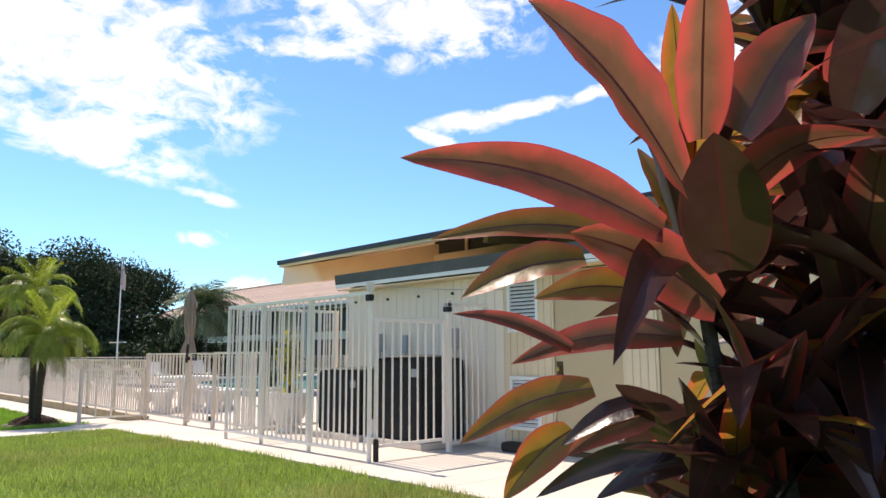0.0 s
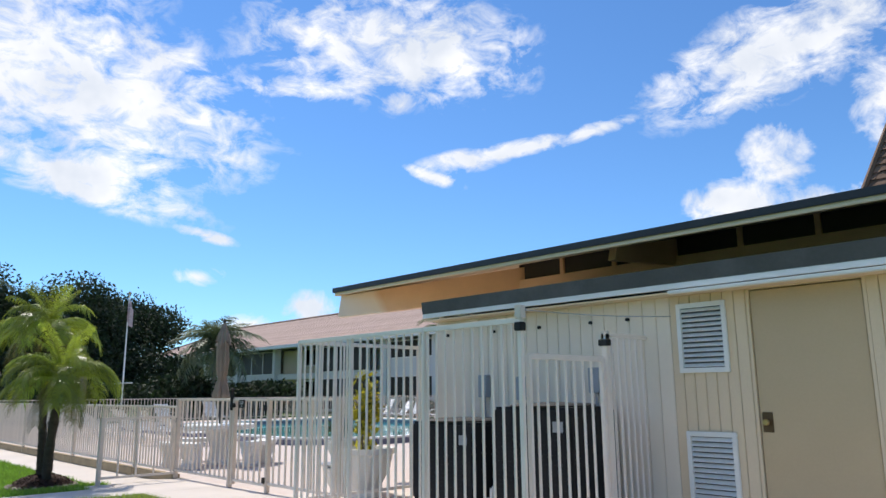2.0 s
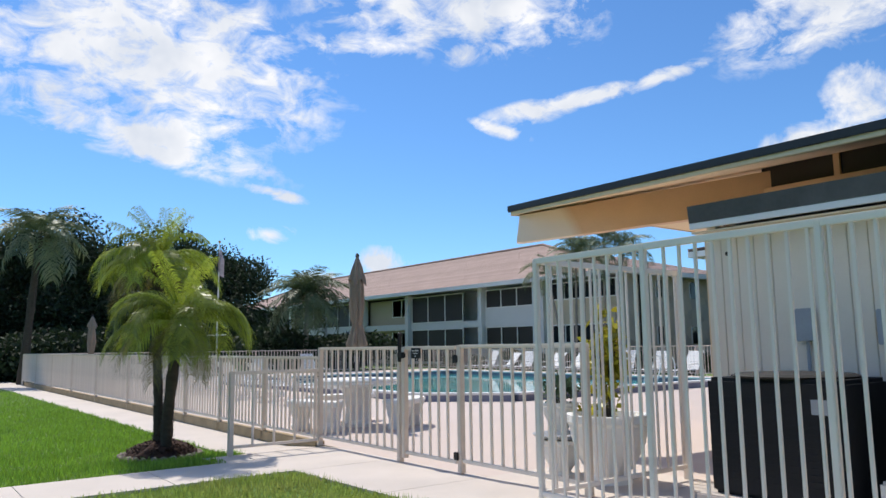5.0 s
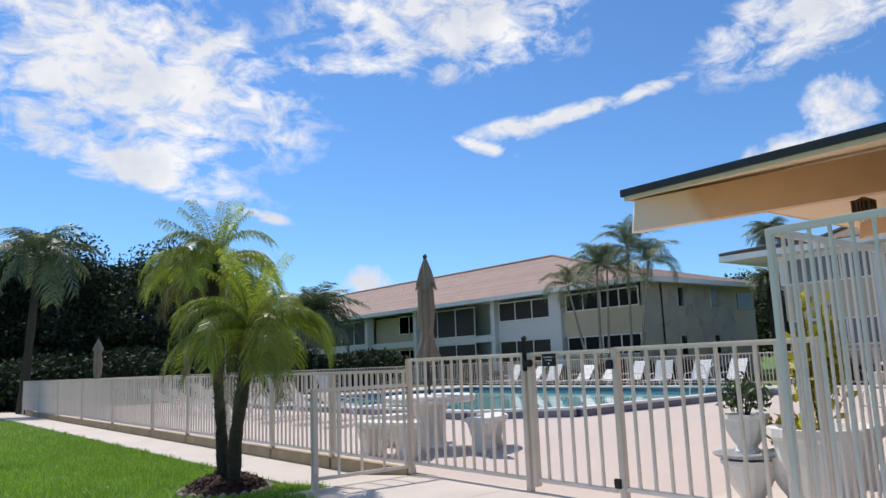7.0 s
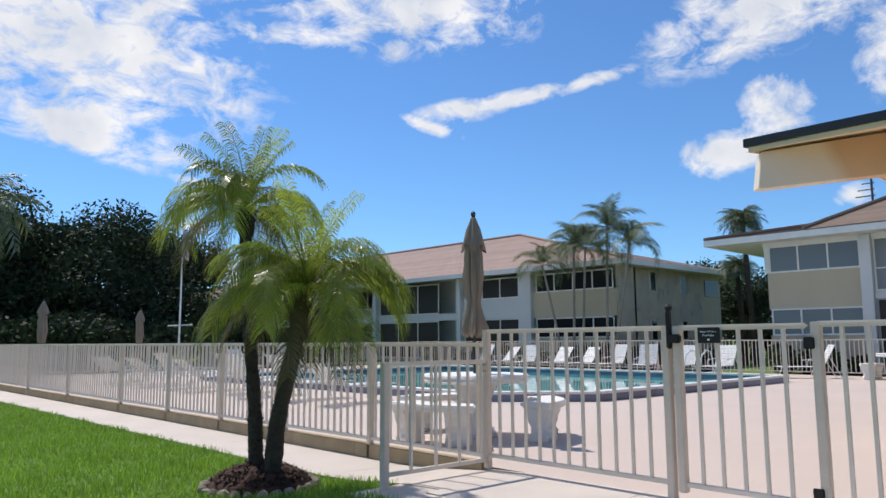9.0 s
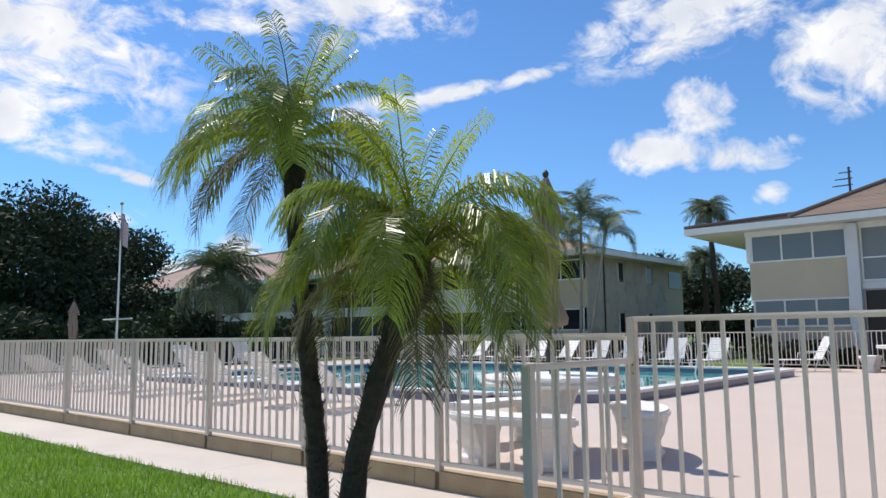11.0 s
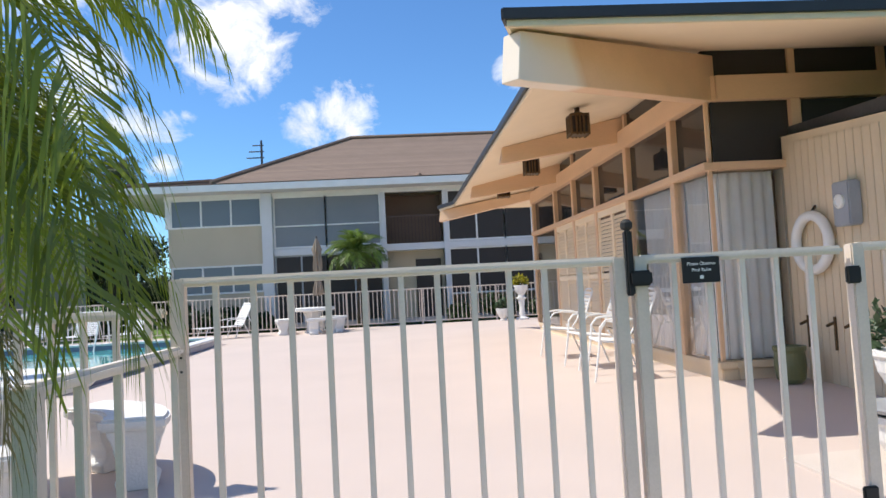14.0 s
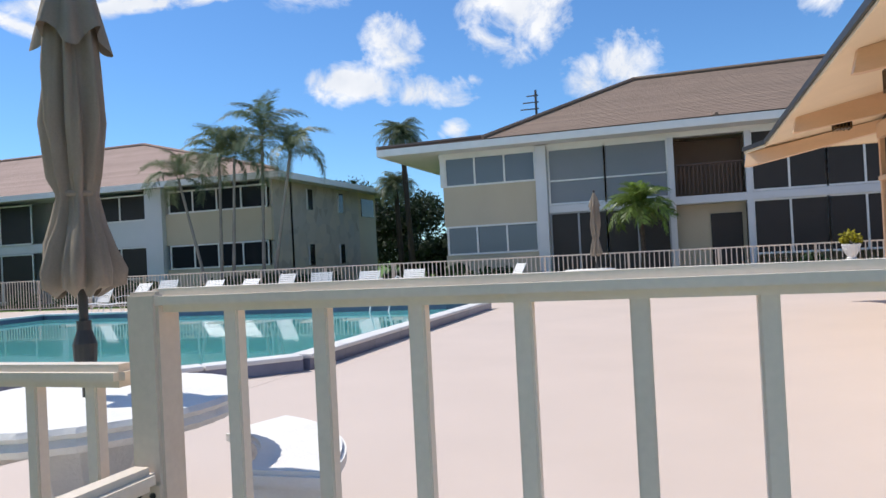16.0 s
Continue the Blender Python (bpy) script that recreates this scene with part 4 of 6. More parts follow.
tip = bm.verts.new((0, 0, ZT))
for q in range(4):
    bm.faces.new((vs[q], vs[(q + 1) % 4], tip))
part("core", bm, SHINGLE, spire, m=pose(*SPIRE, 0))
part("finial", lathe([(.05, 0), (.07, .04), (.04, .1), (.01, .16)], 10), TRIMWHITE, spire, m=pose(*SPIRE, ZT - .02))

# ---- apartment buildings ----


def hip_roof(parent, x0, x1, y0, y1, z0, zr, ridge, material, rows=34):
    """A tiled hip roof: eave rectangle, ridge from ridge[0] to ridge[1] at the middle."""
    ym = (y0 + y1) / 2
    o = [Vector(p) for p in ((x0, y0, z0), (x1, y0, z0), (x1, y1, z0), (x0, y1, z0))]
    r = [Vector((ridge[0], ym, zr)), Vector((ridge[1], ym, zr))]
    bm = bmesh.new()
    for a, b, c, d in ((o[0], o[1], r[1], r[0]), (o[2], o[3], r[0], r[1]), (o[1], o[2], r[1], r[1]), (o[3], o[0], r[0], r[0])):
        for k in range(rows):
            f0, f1 = k / rows, (k + 1) / rows
            p = [a.lerp(d, f0), b.lerp(c, f0), b.lerp(c, f1), a.lerp(d, f1)]
            p[0] = p[0] + Vector((0, 0, .007)); p[1] = p[1] + Vector((0, 0, .007))
            vs = [bm.verts.new(v) for v in p]
            bm.faces.new(vs)
            low = [bm.verts.new(a.lerp(d, f0)), bm.verts.new(b.lerp(c, f0))]
            bm.faces.new((low[0], low[1], vs[1], vs[0]))
    tagged(part("roof", bm, material, parent, "tiled hip roof"), kind="stuff")
    for p, q in ((o[0], r[0]), (o[1], r[1]), (r[0], r[1])):
        part("ridge_cap", tube(p + Vector((0, 0, .06)), q + Vector((0, 0, .06)), .07, seg=6), material, parent)


def window_unit(parent, x0, x1, z0, z1, y, lights, glass, label, frame_mat=TRIMWHITE):
    w = part("window", box(x0, x1, y + .02, y + .06, z0, z1), glass, parent, label)
    for k in range(lights + 1):
        xx = x0 + (x1 - x0) * k / lights
        part("frame", box(xx - .03, xx + .03, y - .02, y + .02, z0, z1, .004), frame_mat, w)
    for zz in (z0, z1):
        part("sill", box(x0 - .03, x1 + .03, y - .03, y + .018, zz - .03, zz + .03, .004), frame_mat, w)
    return w


def railing(parent, x0, x1, y, z0, z1, material):
    part("rail", box(x0, x1, y - .02, y + .02, z1 - .04, z1, .004), material, parent)
    me = mesh_of("baluster", box(-.012, .012, -.012, .012, 0, z1 - z0 - .04), material)
    for k in range(int((x1 - x0) / .12)):
        again("baluster", me, parent, pose(x0 + .06 + k * .12, y, z0))


BALUSTER = mat("rusty_brown_rail", (0.10, 0.06, 0.045), 0.6, 0.2, 5, 0.1, 60)
BY = 22.4
B = thing("apartment_building", "two storey yellow and white apartment building with screened porches", "building")
part("wall", box(-6.7, 24, BY + 1.6, BY + 1.75, 0, 4.75), BLDG_YELLOW, B)
part("wall", box(-6.7, -3.5, BY, BY + .15, 2.26, 3.60), BLDG_YELLOW, B, "beige stucco spandrel panel")
part("wall", box(-6.7, -3.5, BY, BY + .15, 0, 1.30), BLDG_YELLOW, B)
part("wall", box(-6.7, -6.55, BY + .15, 34, 0, 4.70), BLDG_YELLOW, B)
part("wall", box(-3.45, -3.3, BY + .3, BY + 1.6, 0, 4.7), BLDG_WHITE, B)
part("column", box(-3.50, -3.14, BY - .25, BY + .12, 0, 4.68, .01), BLDG_WHITE, B, "white square column")
part("column", box(-6.78, -6.62, BY - .04, BY + .12, 3.6, 4.68, .005), TRIMWHITE, B)
part("beam", box(-6.8, 24, BY - .07, BY + .15, 4.56, 4.72, .006), TRIMWHITE, B)
part("slab", box(-3.14, 24, BY - .09, BY + 1.6, 2.50, 2.74, .01), BLDG_WHITE, B, "white floor slab edge")
part("slab", box(-6.7, 24, BY - .12, BY + 1.6, 0, .12, .01), CONCRETE, B)
window_unit(B, -6.6, -3.55, 3.62, 4.56, BY, 3, GREY_GLASS, "jalousie window with grey glass")
window_unit(B, -6.6, -3.55, 1.32, 2.24, BY, 3, GREY_GLASS, "jalousie window with grey glass")
for x0, x1 in ((-3.1, -1.33), (-1.33, .56)):
    w = window_unit(B, x0, x1, 2.78, 4.54, BY, 1, GREY_SCREEN, "tall grey porch screen")
    part("bar", box(x0, x1, BY - .02, BY + .02, 3.5, 3.55), TRIMWHITE, w)
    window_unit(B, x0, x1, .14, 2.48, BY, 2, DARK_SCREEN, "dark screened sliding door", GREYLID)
for x0 in (.58, 2.77, 8.9):
    part("column", box(x0, x0 + .18, BY - .12, BY + .1, .1, 4.56, .006), BLDG_WHITE, B)
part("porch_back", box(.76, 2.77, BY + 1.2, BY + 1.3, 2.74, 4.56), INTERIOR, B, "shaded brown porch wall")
part("porch_back", box(.76, 2.77, BY + .5, BY + .6, .12, 2.5), BLDG_YELLOW, B)
part("door", box(1.75, 2.65, BY + .44, BY + .5, .12, 2.18, .004), DARK_SCREEN, B, "dark screen door")
railing(B, .76, 2.77, BY - .05, 2.76, 3.72, BALUSTER)
for x0, x1 in ((2.95, 4.95), (4.95, 6.9), (6.9, 8.9), (9.1, 11.3), (11.3, 13.6), (13.6, 16)):
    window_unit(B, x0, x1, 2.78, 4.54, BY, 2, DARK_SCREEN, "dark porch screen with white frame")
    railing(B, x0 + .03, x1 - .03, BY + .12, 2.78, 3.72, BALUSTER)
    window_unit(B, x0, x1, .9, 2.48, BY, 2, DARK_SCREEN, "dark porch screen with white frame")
part("eave", box(-8.6, 24, BY - .95, 36, 4.72, 4.80, .01), BLDG_WHITE, B, "white overhanging soffit")
part("fascia", box(-8.66, 24, BY - 1.0, BY - .95, 4.70, 4.93, .006), TRIMWHITE, B)
part("fascia", box(-8.66, -8.6, BY - .95, 36, 4.70, 4.93, .006), TRIMWHITE, B)
hip_roof(B, -8.64, 2, BY - .98, 31.5, 4.93, 5.85, (-4.6, 0), TILE_ROOF)
hip_roof(B, -5.0, 24, BY - .94, 31.4, 4.97, 7.35, (-.5, 22), TILE_ROOF)
ant = part("antenna", tube((0, 0, 0), (0, 0, 1.5), .045), FLASH, B, "grey roof antenna", m=pose(-4.1, 26.3, 5.9))
for zz, ln in ((1.3, .35), (1.05, .5), (.8, .6)):
    part("antenna_bar", tube((-ln, 0, zz), (.1, 0, zz), .025, seg=6), FLASH, ant)

AY = 24.1
Ab = thing("apartment_building", "two storey apartment building with stone end wall and brown roof", "building")
part("wall", box(-61, -14.4, AY + 1.5, AY + 1.65, 0, 4.75), BLDG_WHITE, Ab)
part("wall", box(-19.4, -14.4, AY, AY + .15, 2.3, 3.6), BLDG_YELLOW, Ab, "yellow stucco panel")
part("wall", box(-19.4, -14.4, AY, AY + .15, 0, 1.3), BLDG_YELLOW, Ab)
part("stone_wall", box(-14.55, -14.4, AY + .15, 32.3, 0, 4.7), STONE, Ab, "grey rough stone end wall")
part("wall", box(-14.56, -14.4, 32.3, 34.4, 0, 4.7), BLDG_YELLOW, Ab)
for y, z in ((27, 3.7), (30, 3.7), (27, 1.3), (30, 1.3)):
    w = part("window", box(-14.42, -14.37, y, y + .5, z - .1, z + .8), BRONZE_GLASS, Ab, "narrow dark slot window")
    part("frame", box(-14.4, -14.34, y - .05, y, z - .1, z + .8), BLDG_WHITE, w)
part("window", box(-14.42, -14.36, 32.6, 34.1, 3.5, 4.4), BRONZE_GLASS, Ab)
window_unit(Ab, -19.2, -14.6, 3.62, 4.5, AY, 4, BRONZE_GLASS, "band of dark windows")
window_unit(Ab, -19.2, -14.6, 1.32, 2.26, AY, 4, BRONZE_GLASS, "band of dark windows")
for x0 in (-20.25, -24.9, -32.6, -38.6, -44.5, -50.5):
    part("column", box(x0, x0 + .85 if x0 == -20.25 else x0 + .35, AY - .25, AY + .3, 0, 4.68, .01), BLDG_WHITE, Ab, "white square column")
part("wall", box(-61, -20.2, AY + .02, AY + .15, 2.35, 2.75), BLDG_WHITE, Ab, "white slab edge")
part("wall", box(-24.5, -20.3, AY + .02, AY + .15, 2.75, 3.45), BLDG_WHITE, Ab)
part("wall", box(-38.2, -32.7, AY + .5, AY + .65, .0, 4.5), BLDG_YELLOW, Ab, "recessed yellow wall")
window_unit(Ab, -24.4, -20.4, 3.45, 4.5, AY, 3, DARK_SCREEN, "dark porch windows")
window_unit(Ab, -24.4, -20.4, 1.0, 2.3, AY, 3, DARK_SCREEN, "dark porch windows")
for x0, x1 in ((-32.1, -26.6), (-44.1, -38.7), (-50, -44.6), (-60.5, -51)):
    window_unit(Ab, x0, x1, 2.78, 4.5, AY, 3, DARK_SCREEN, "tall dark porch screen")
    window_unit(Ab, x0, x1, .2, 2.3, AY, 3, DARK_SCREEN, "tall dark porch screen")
window_unit(Ab, -35.2, -32.9, 3.3, 4.5, AY + .48, 2, GREY_GLASS, "grey window")
window_unit(Ab, -35.2, -32.9, 1.0, 2.2, AY + .48, 2, BRONZE_GLASS, "dark window")
part("eave", box(-62, -13.5, AY - .9, 36.2, 4.70, 4.78, .01), BLDG_WHITE, Ab, "white overhanging soffit")
part("fascia", box(-62, -13.45, AY - .95, AY - .9, 4.62, 4.86, .006), TRIMWHITE, Ab)
part("fascia", box(-13.5, -13.45, AY - .9, 36.2, 4.62, 4.86, .006), TRIMWHITE, Ab)
hip_roof(Ab, -62, -13.45, AY - .93, 36.2, 4.86, 7.75, (-56, -25.0), A_ROOF)

# ---- plants ----


def frond_mesh(length, pairs, leaf, rise, droop, seed, material, width=0.014, vee=0.5):
    """A feather frond along +x: a drooping rachis with paired leaflets."""
    rnd = random.Random(seed)
    bm = bmesh.new()
    n = 10
    spine = []
    for i in range(n + 1):
        f = i / n
        spine.append(Vector((length * (f - .12 * droop * f * f), length * .05 * math.sin(f * 3 + seed), length * (rise * f - droop * f ** 2.2))))
    ring_sweep(bm, spine, [.012 * (1 - .8 * i / n) for i in range(n + 1)], 4, False)

    def at(f):
        k = min(int(f * n), n - 1)
        return spine[k].lerp(spine[k + 1], f * n - k), (spine[k + 1] - spine[k]).normalized()
    for j in range(pairs):
        f = .10 + .90 * (j + rnd.random() * .5) / pairs
        p, d = at(min(f, .999))
        side = d.cross(Vector((0, 0, 1))).normalized()
        up = side.cross(d).normalized()
        ll = leaf * (.45 + .75 * math.sin(min(1, f * 1.05) * math.pi * .86)) * rnd.uniform(.85, 1.15)
        for s in (-1, 1):
            out = (side * s * rnd.uniform(.75, .95) + d * rnd.uniform(.45, .75) + up * (vee + rnd.uniform(-.25, .2))).normalized()
            q0, q1 = p, p + out * ll * .5 + Vector((0, 0, -.03 * ll))
            q2 = p + out * ll * .90 + Vector((0, 0, -.46 * ll))
            wv = d * width
            vs = [bm.verts.new(v) for v in (q0 - wv * .4, q0 + wv * .4, q1 + wv, q1 - wv, q2)]
            bm.faces.new(vs[:4])
            bm.faces.new((vs[3], vs[2], vs[4]))
    return mesh_of("frond", bm, material)


def arc_frond(length, pairs, leaf, tilt, bend, seed, material, width):
    """A feather frond along +x that starts at the angle tilt and arches over by bend; its leaflets hang."""
    rnd = random.Random(seed)
    bm = bmesh.new()
    n = 16
    p, spine = Vector((0, 0, 0)), [Vector((0, 0, 0))]
    sway = rnd.uniform(-.4, .4)
    for i in range(n):
        f = (i + .5) / n
        a = tilt - bend * f ** 1.25
        p = p + Vector((math.cos(a) * math.cos(sway * f), math.cos(a) * math.sin(sway * f), math.sin(a))) * (length / n)
        spine.append(p.copy())
    ring_sweep(bm, spine, [.009 * (1 - .8 * i / n) for i in range(n + 1)], 4, False)
    for j in range(pairs):
        f = min(.999, .14 + .86 * (j + rnd.random() * .4) / pairs)
        k = int(f * n)
        q = spine[k].lerp(spine[k + 1], f * n - k)
        d = (spine[k + 1] - spine[k]).normalized()
        side = Vector((-math.sin(sway * f), math.cos(sway * f), 0))
        up = d.cross(side).normalized()
        ll = leaf * (.4 + .75 * math.sin(min(1, f * 1.02) * math.pi * .84)) * rnd.uniform(.85, 1.1)
        for s in (-1, 1):
            out = (side * s * rnd.uniform(.65, .85) + d * rnd.uniform(.55, .75) + up * rnd.uniform(.05, .3)).normalized()
            q1 = q + out * ll * .42 - Vector((0, 0, .03 * ll))
            q2 = q + out * ll * .72 - Vector((0, 0, ll * rnd.uniform(.26, .40)))
            q3 = q + out * ll * .80 - Vector((0, 0, ll * rnd.uniform(.50, .68)))
            wv = d * width
            vs = [bm.verts.new(v) for v in (q - wv * .5, q + wv * .5, q1 + wv, q1 - wv, q2 + wv * .7, q2 - wv * .7, q3)]
            bm.faces.new(vs[:4])
            bm.faces.new((vs[3], vs[2], vs[4], vs[5]))
            bm.faces.new((vs[5], vs[4], vs[6]))
    return mesh_of("frond", bm, material)


def arching_crown(parent, top, counts, size, seed):
    """Upright new leaves, a dome of arching fronds and a few hanging old ones."""
    rnd = random.Random(seed)
    k = 0
    for kinds, count in zip((YOUNG, GROWN, OLD), counts):
        for i in range(count):
            m = Matrix.Translation(top + Vector((0, 0, rnd.uniform(-.06, .06)))) @ Matrix.Rotation(k * 2.39996 + rnd.uniform(-.3, .3), 4, "Z") @ Matrix.Rotation(rnd.uniform(-.14, .14), 4, "Y") @ Matrix.Rotation(rnd.uniform(-.2, .2), 4, "X")
            again("frond", kinds[i % len(kinds)], parent, m @ Matrix.Scale(size * rnd.uniform(.85, 1.12), 4))
            k += 1


def crown(parent, top, fronds, count, seed, low=-0.9, high=1.35, scale=1.0):
    rnd = random.Random(seed)
    for i in range(count):
        tilt = low + (high - low) * (i + .5) / count
        m = Matrix.Translation(top) @ Matrix.Rotation(i * 2.39996 + rnd.uniform(-.2, .2), 4, "Z") @ Matrix.Rotation(-tilt + rnd.uniform(-.1, .1), 4, "Y") @ Matrix.Rotation(rnd.uniform(-.4, .4), 4, "X")
        s = scale * rnd.uniform(.85, 1.1) * (1.0 if tilt < .9 else .85)
        again("frond", fronds[i % len(fronds)], parent, m @ Matrix.Scale(s, 4))


def rough_trunk(points, radii, seed, stubs=True):
    rnd = random.Random(seed)
    bm = bmesh.new()
    pts = [Vector(p) for p in points]
    fine, fr = [], []
    for i in range(len(pts) - 1):
        for k in range(8):
            f = k / 8
            fine.append(pts[i].lerp(pts[i + 1], f))
            fr.append((radii[i] + (radii[i + 1] - radii[i]) * f) * rnd.uniform(.88, 1.1))
    fine.append(pts[-1]); fr.append(radii[-1])
    for i in range(1, len(fine) - 1):
        fine[i] = (fine[i - 1] + fine[i] * 2 + fine[i + 1]) / 4
    ring_sweep(bm, fine, fr, 10)
    if stubs:
        for i in range(len(fine) * 26):
            k = rnd.randrange(len(fine) - 1)
            an = rnd.uniform(0, 6.28)
            o = Vector((math.cos(an), math.sin(an), 0))
            p = fine[k].lerp(fine[k + 1], rnd.random()) + o * fr[k] * .85
            t = Vector((-o.y, o.x, 0)) * .012
            vs = [bm.verts.new(v) for v in (p - t, p + t, p + o * rnd.uniform(.02, .055) + Vector((0, 0, .045)), p - Vector((0, 0, .035)))]
            bm.faces.new((vs[0], vs[1], vs[2]))
            bm.faces.new((vs[1], vs[0], vs[3]))
    return bm


YOUNG = [arc_frond(.96, 42, .19, t, b, s, FROND, .005) for t, b, s in ((1.5, .7, 1), (1.35, 1.1, 2), (1.42, .9, 3))]
GROWN = [arc_frond(1.14, 76, .26, t, b, s, FROND, .0056) for t, b, s in ((1.2, 2.1, 4), (1.05, 2.4, 5), (.85, 2.3, 6), (.65, 2.1, 7), (.95, 2.6, 8), (.45, 2.0, 9), (.3, 1.8, 10))]
OLD = [arc_frond(1.0, 50, .225, t, b, s, FROND_OLD, .0056) for t, b, s in ((.05, 1.6, 11), (-.3, 1.35, 12), (-.5, 1.1, 13))]
gz = ground_z(-1.2)
palm = thing("date_palm", "twin-trunked pygmy date palm with arching green fronds", "palm", at=(-1.12, -1.63, gz))
part("trunk", rough_trunk([(-.09, -.03, .02), (-.13, -.04, .65), (-.22, -.05, 1.2), (-.35, -.04, 1.8), (-.43, -.03, 2.46)], [.07, .062, .055, .055, .06], 1), TRUNK, palm, "slender dark fibrous trunk")
part("trunk", rough_trunk([(.11, .0, .02), (.23, -.03, .55), (.46, -.06, 1.03), (.64, -.08, 1.38), (.75, -.09, 1.59)], [.08, .07, .065, .07, .085], 2), TRUNK, palm, "thicker leaning dark trunk")
arching_crown(palm, Vector((-.43, -.03, 2.48)), (9, 24, 8), .88, 11)
arching_crown(palm, Vector((.77, -.09, 1.64)), (8, 30, 6), .88, 12)
part("leaf_boot", rough_trunk([(-.40, -.03, 2.24), (-.43, -.03, 2.38), (-.44, -.03, 2.54)], [.062, .095, .05], 5), TRUNK, palm, "brown fibrous boot of old leaf bases")
part("leaf_boot", rough_trunk([(.61, -.07, 1.30), (.72, -.09, 1.49), (.78, -.09, 1.69)], [.078, .125, .06], 6), TRUNK, palm, "brown fibrous boot of old leaf bases")
bed = thing("mulch_bed", "ring of dark mulch edged with small stones round the palm", "planting bed", at=(-1.2, -1.63, gz - .01))
rnd = random.Random(4)
bm = lathe([(.46, 0), (.42, .06), (.30, .14), (.16, .19), (.05, .2)], 40)
for v in bm.verts:
    v.co += Vector((rnd.uniform(-.02, .02), rnd.uniform(-.02, .02), rnd.uniform(-.012, .015)))
part("mulch", bm, MULCH, bed)
chip_v, chip_f = [], []
for i in range(900):
    r, an = .41 * math.sqrt(rnd.random()), rnd.uniform(0, 6.28)
    c = Vector((r * math.cos(an), r * math.sin(an), .2 - .75 * r * r + .012))
    d = Vector((rnd.uniform(-1, 1), rnd.uniform(-1, 1), rnd.uniform(-.5, .5))).normalized() * rnd.uniform(.015, .04)
    e = d.cross(Vector((0, 0, 1))).normalized() * .008
    k = len(chip_v)
    chip_v += [c - d - e, c + d - e, c + d + e, c - d + e]
    chip_f.append((k, k + 1, k + 2, k + 3))
ob = again("mulch_litter", from_arrays("mulch_litter", chip_v, chip_f, MULCH), bed, Matrix())
tagged(ob, kind="stuff")
bm = bmesh.new()
bmesh.ops.create_icosphere(bm, subdivisions=2, radius=.045)
for v in bm.verts:
    v.co += v.co * rnd.uniform(-.15, .15)
stone_me = mesh_of("edging_stone", bm, PEBBLE)
for i in range(27):
    an = i / 27 * 2 * math.pi
    again("edging_stone", stone_me, bed, pose(.48 * math.cos(an), .48 * math.sin(an), .02, rnd.uniform(0, 90), 0, rnd.uniform(0, 360)) @ Matrix.Diagonal((rnd.uniform(.9, 1.3), 1, rnd.uniform(.7, 1), 1)))

ARECA = [frond_mesh(2.0, 60, .5, .8, .95, s, FROND_DARK, .017, .2) for s in (24, 25, 26)]
QUEEN = [frond_mesh(2.0, 34, .55, .45, .85, s, FROND_DARK, .034, .1) for s in (21, 22, 23)]


def garden_palm(x, y, h, lean=(0, 0), count=14, size=1.0, r=.09, label="slender garden palm with drooping feather fronds", material=TRUNK_PALE, group="garden palms", kinds=None):
    p = thing("palm_tree", label, "palm", group, at=(x, y, -.12))
    top = Vector((lean[0], lean[1], h))
    part("trunk", rough_trunk([(0, 0, 0), (lean[0] * .35, lean[1] * .35, h * .35), (lean[0] * .7, lean[1] * .7, h * .7), top], [r * 1.3, r, r * .9, r * .8], int(h * 10), False), material, p)
    crown(p, top, kinds or QUEEN, count, int(x * 7 + y * 3), -.6, 1.3, size)
    return p


for x, y, h, lean, n, sz in ((-15.3, 21.3, 4.7, (-1.2, 0), 13, .82), (-15.0, 21.5, 5.4, (.0, .2), 14, .85), (-14.4, 21.3, 5.3, (.3, 0), 13, .85), (-13.2, 21.4, 6.0, (.2, 0), 14, .95), (-12.8, 21.2, 5.2, (1.0, 0), 13, .82)):
    garden_palm(x, y, h, lean, n, sz, .06, "clustered slender palm before the apartment building", group="clustered palms", kinds=ARECA)
garden_palm(-25.6, .1, 6.1, (.2, .3), 20, 1.1, .16, "tall queen palm beyond the fence end", TRUNK)
garden_palm(-28.6, 14.3, 4.1, (.2, 0), 36, 1.3, .14, "queen palm before the apartment building")
garden_palm(-11.3, 31.5, 7.3, (-.3, 0), 44, .60, .14, "tall cabbage palm with a compact round crown", TRUNK, "cabbage palms")
garden_palm(-12.0, 31.9, 4.9, (-.2, 0), 40, .56, .14, "cabbage palm with a compact round crown", TRUNK, "cabbage palms")
FOX = [frond_mesh(1.0, 30, .34, .5, .7, s, FROND_MID, .022, .3) for s in (31, 32)]
p = thing("palm_tree", "small bushy palm before the screened porches", "palm", "garden palms", at=(-.25, 20.9, -.1))
part("trunk", rough_trunk([(0, 0, 0), (.05, 0, 1.2), (0, 0, 2.5)], [.1, .08, .08], 9, False), TRUNK, p)
crown(p, Vector((0, 0, 2.5)), FOX, 26, 3, -.6, 1.35, 1.05)


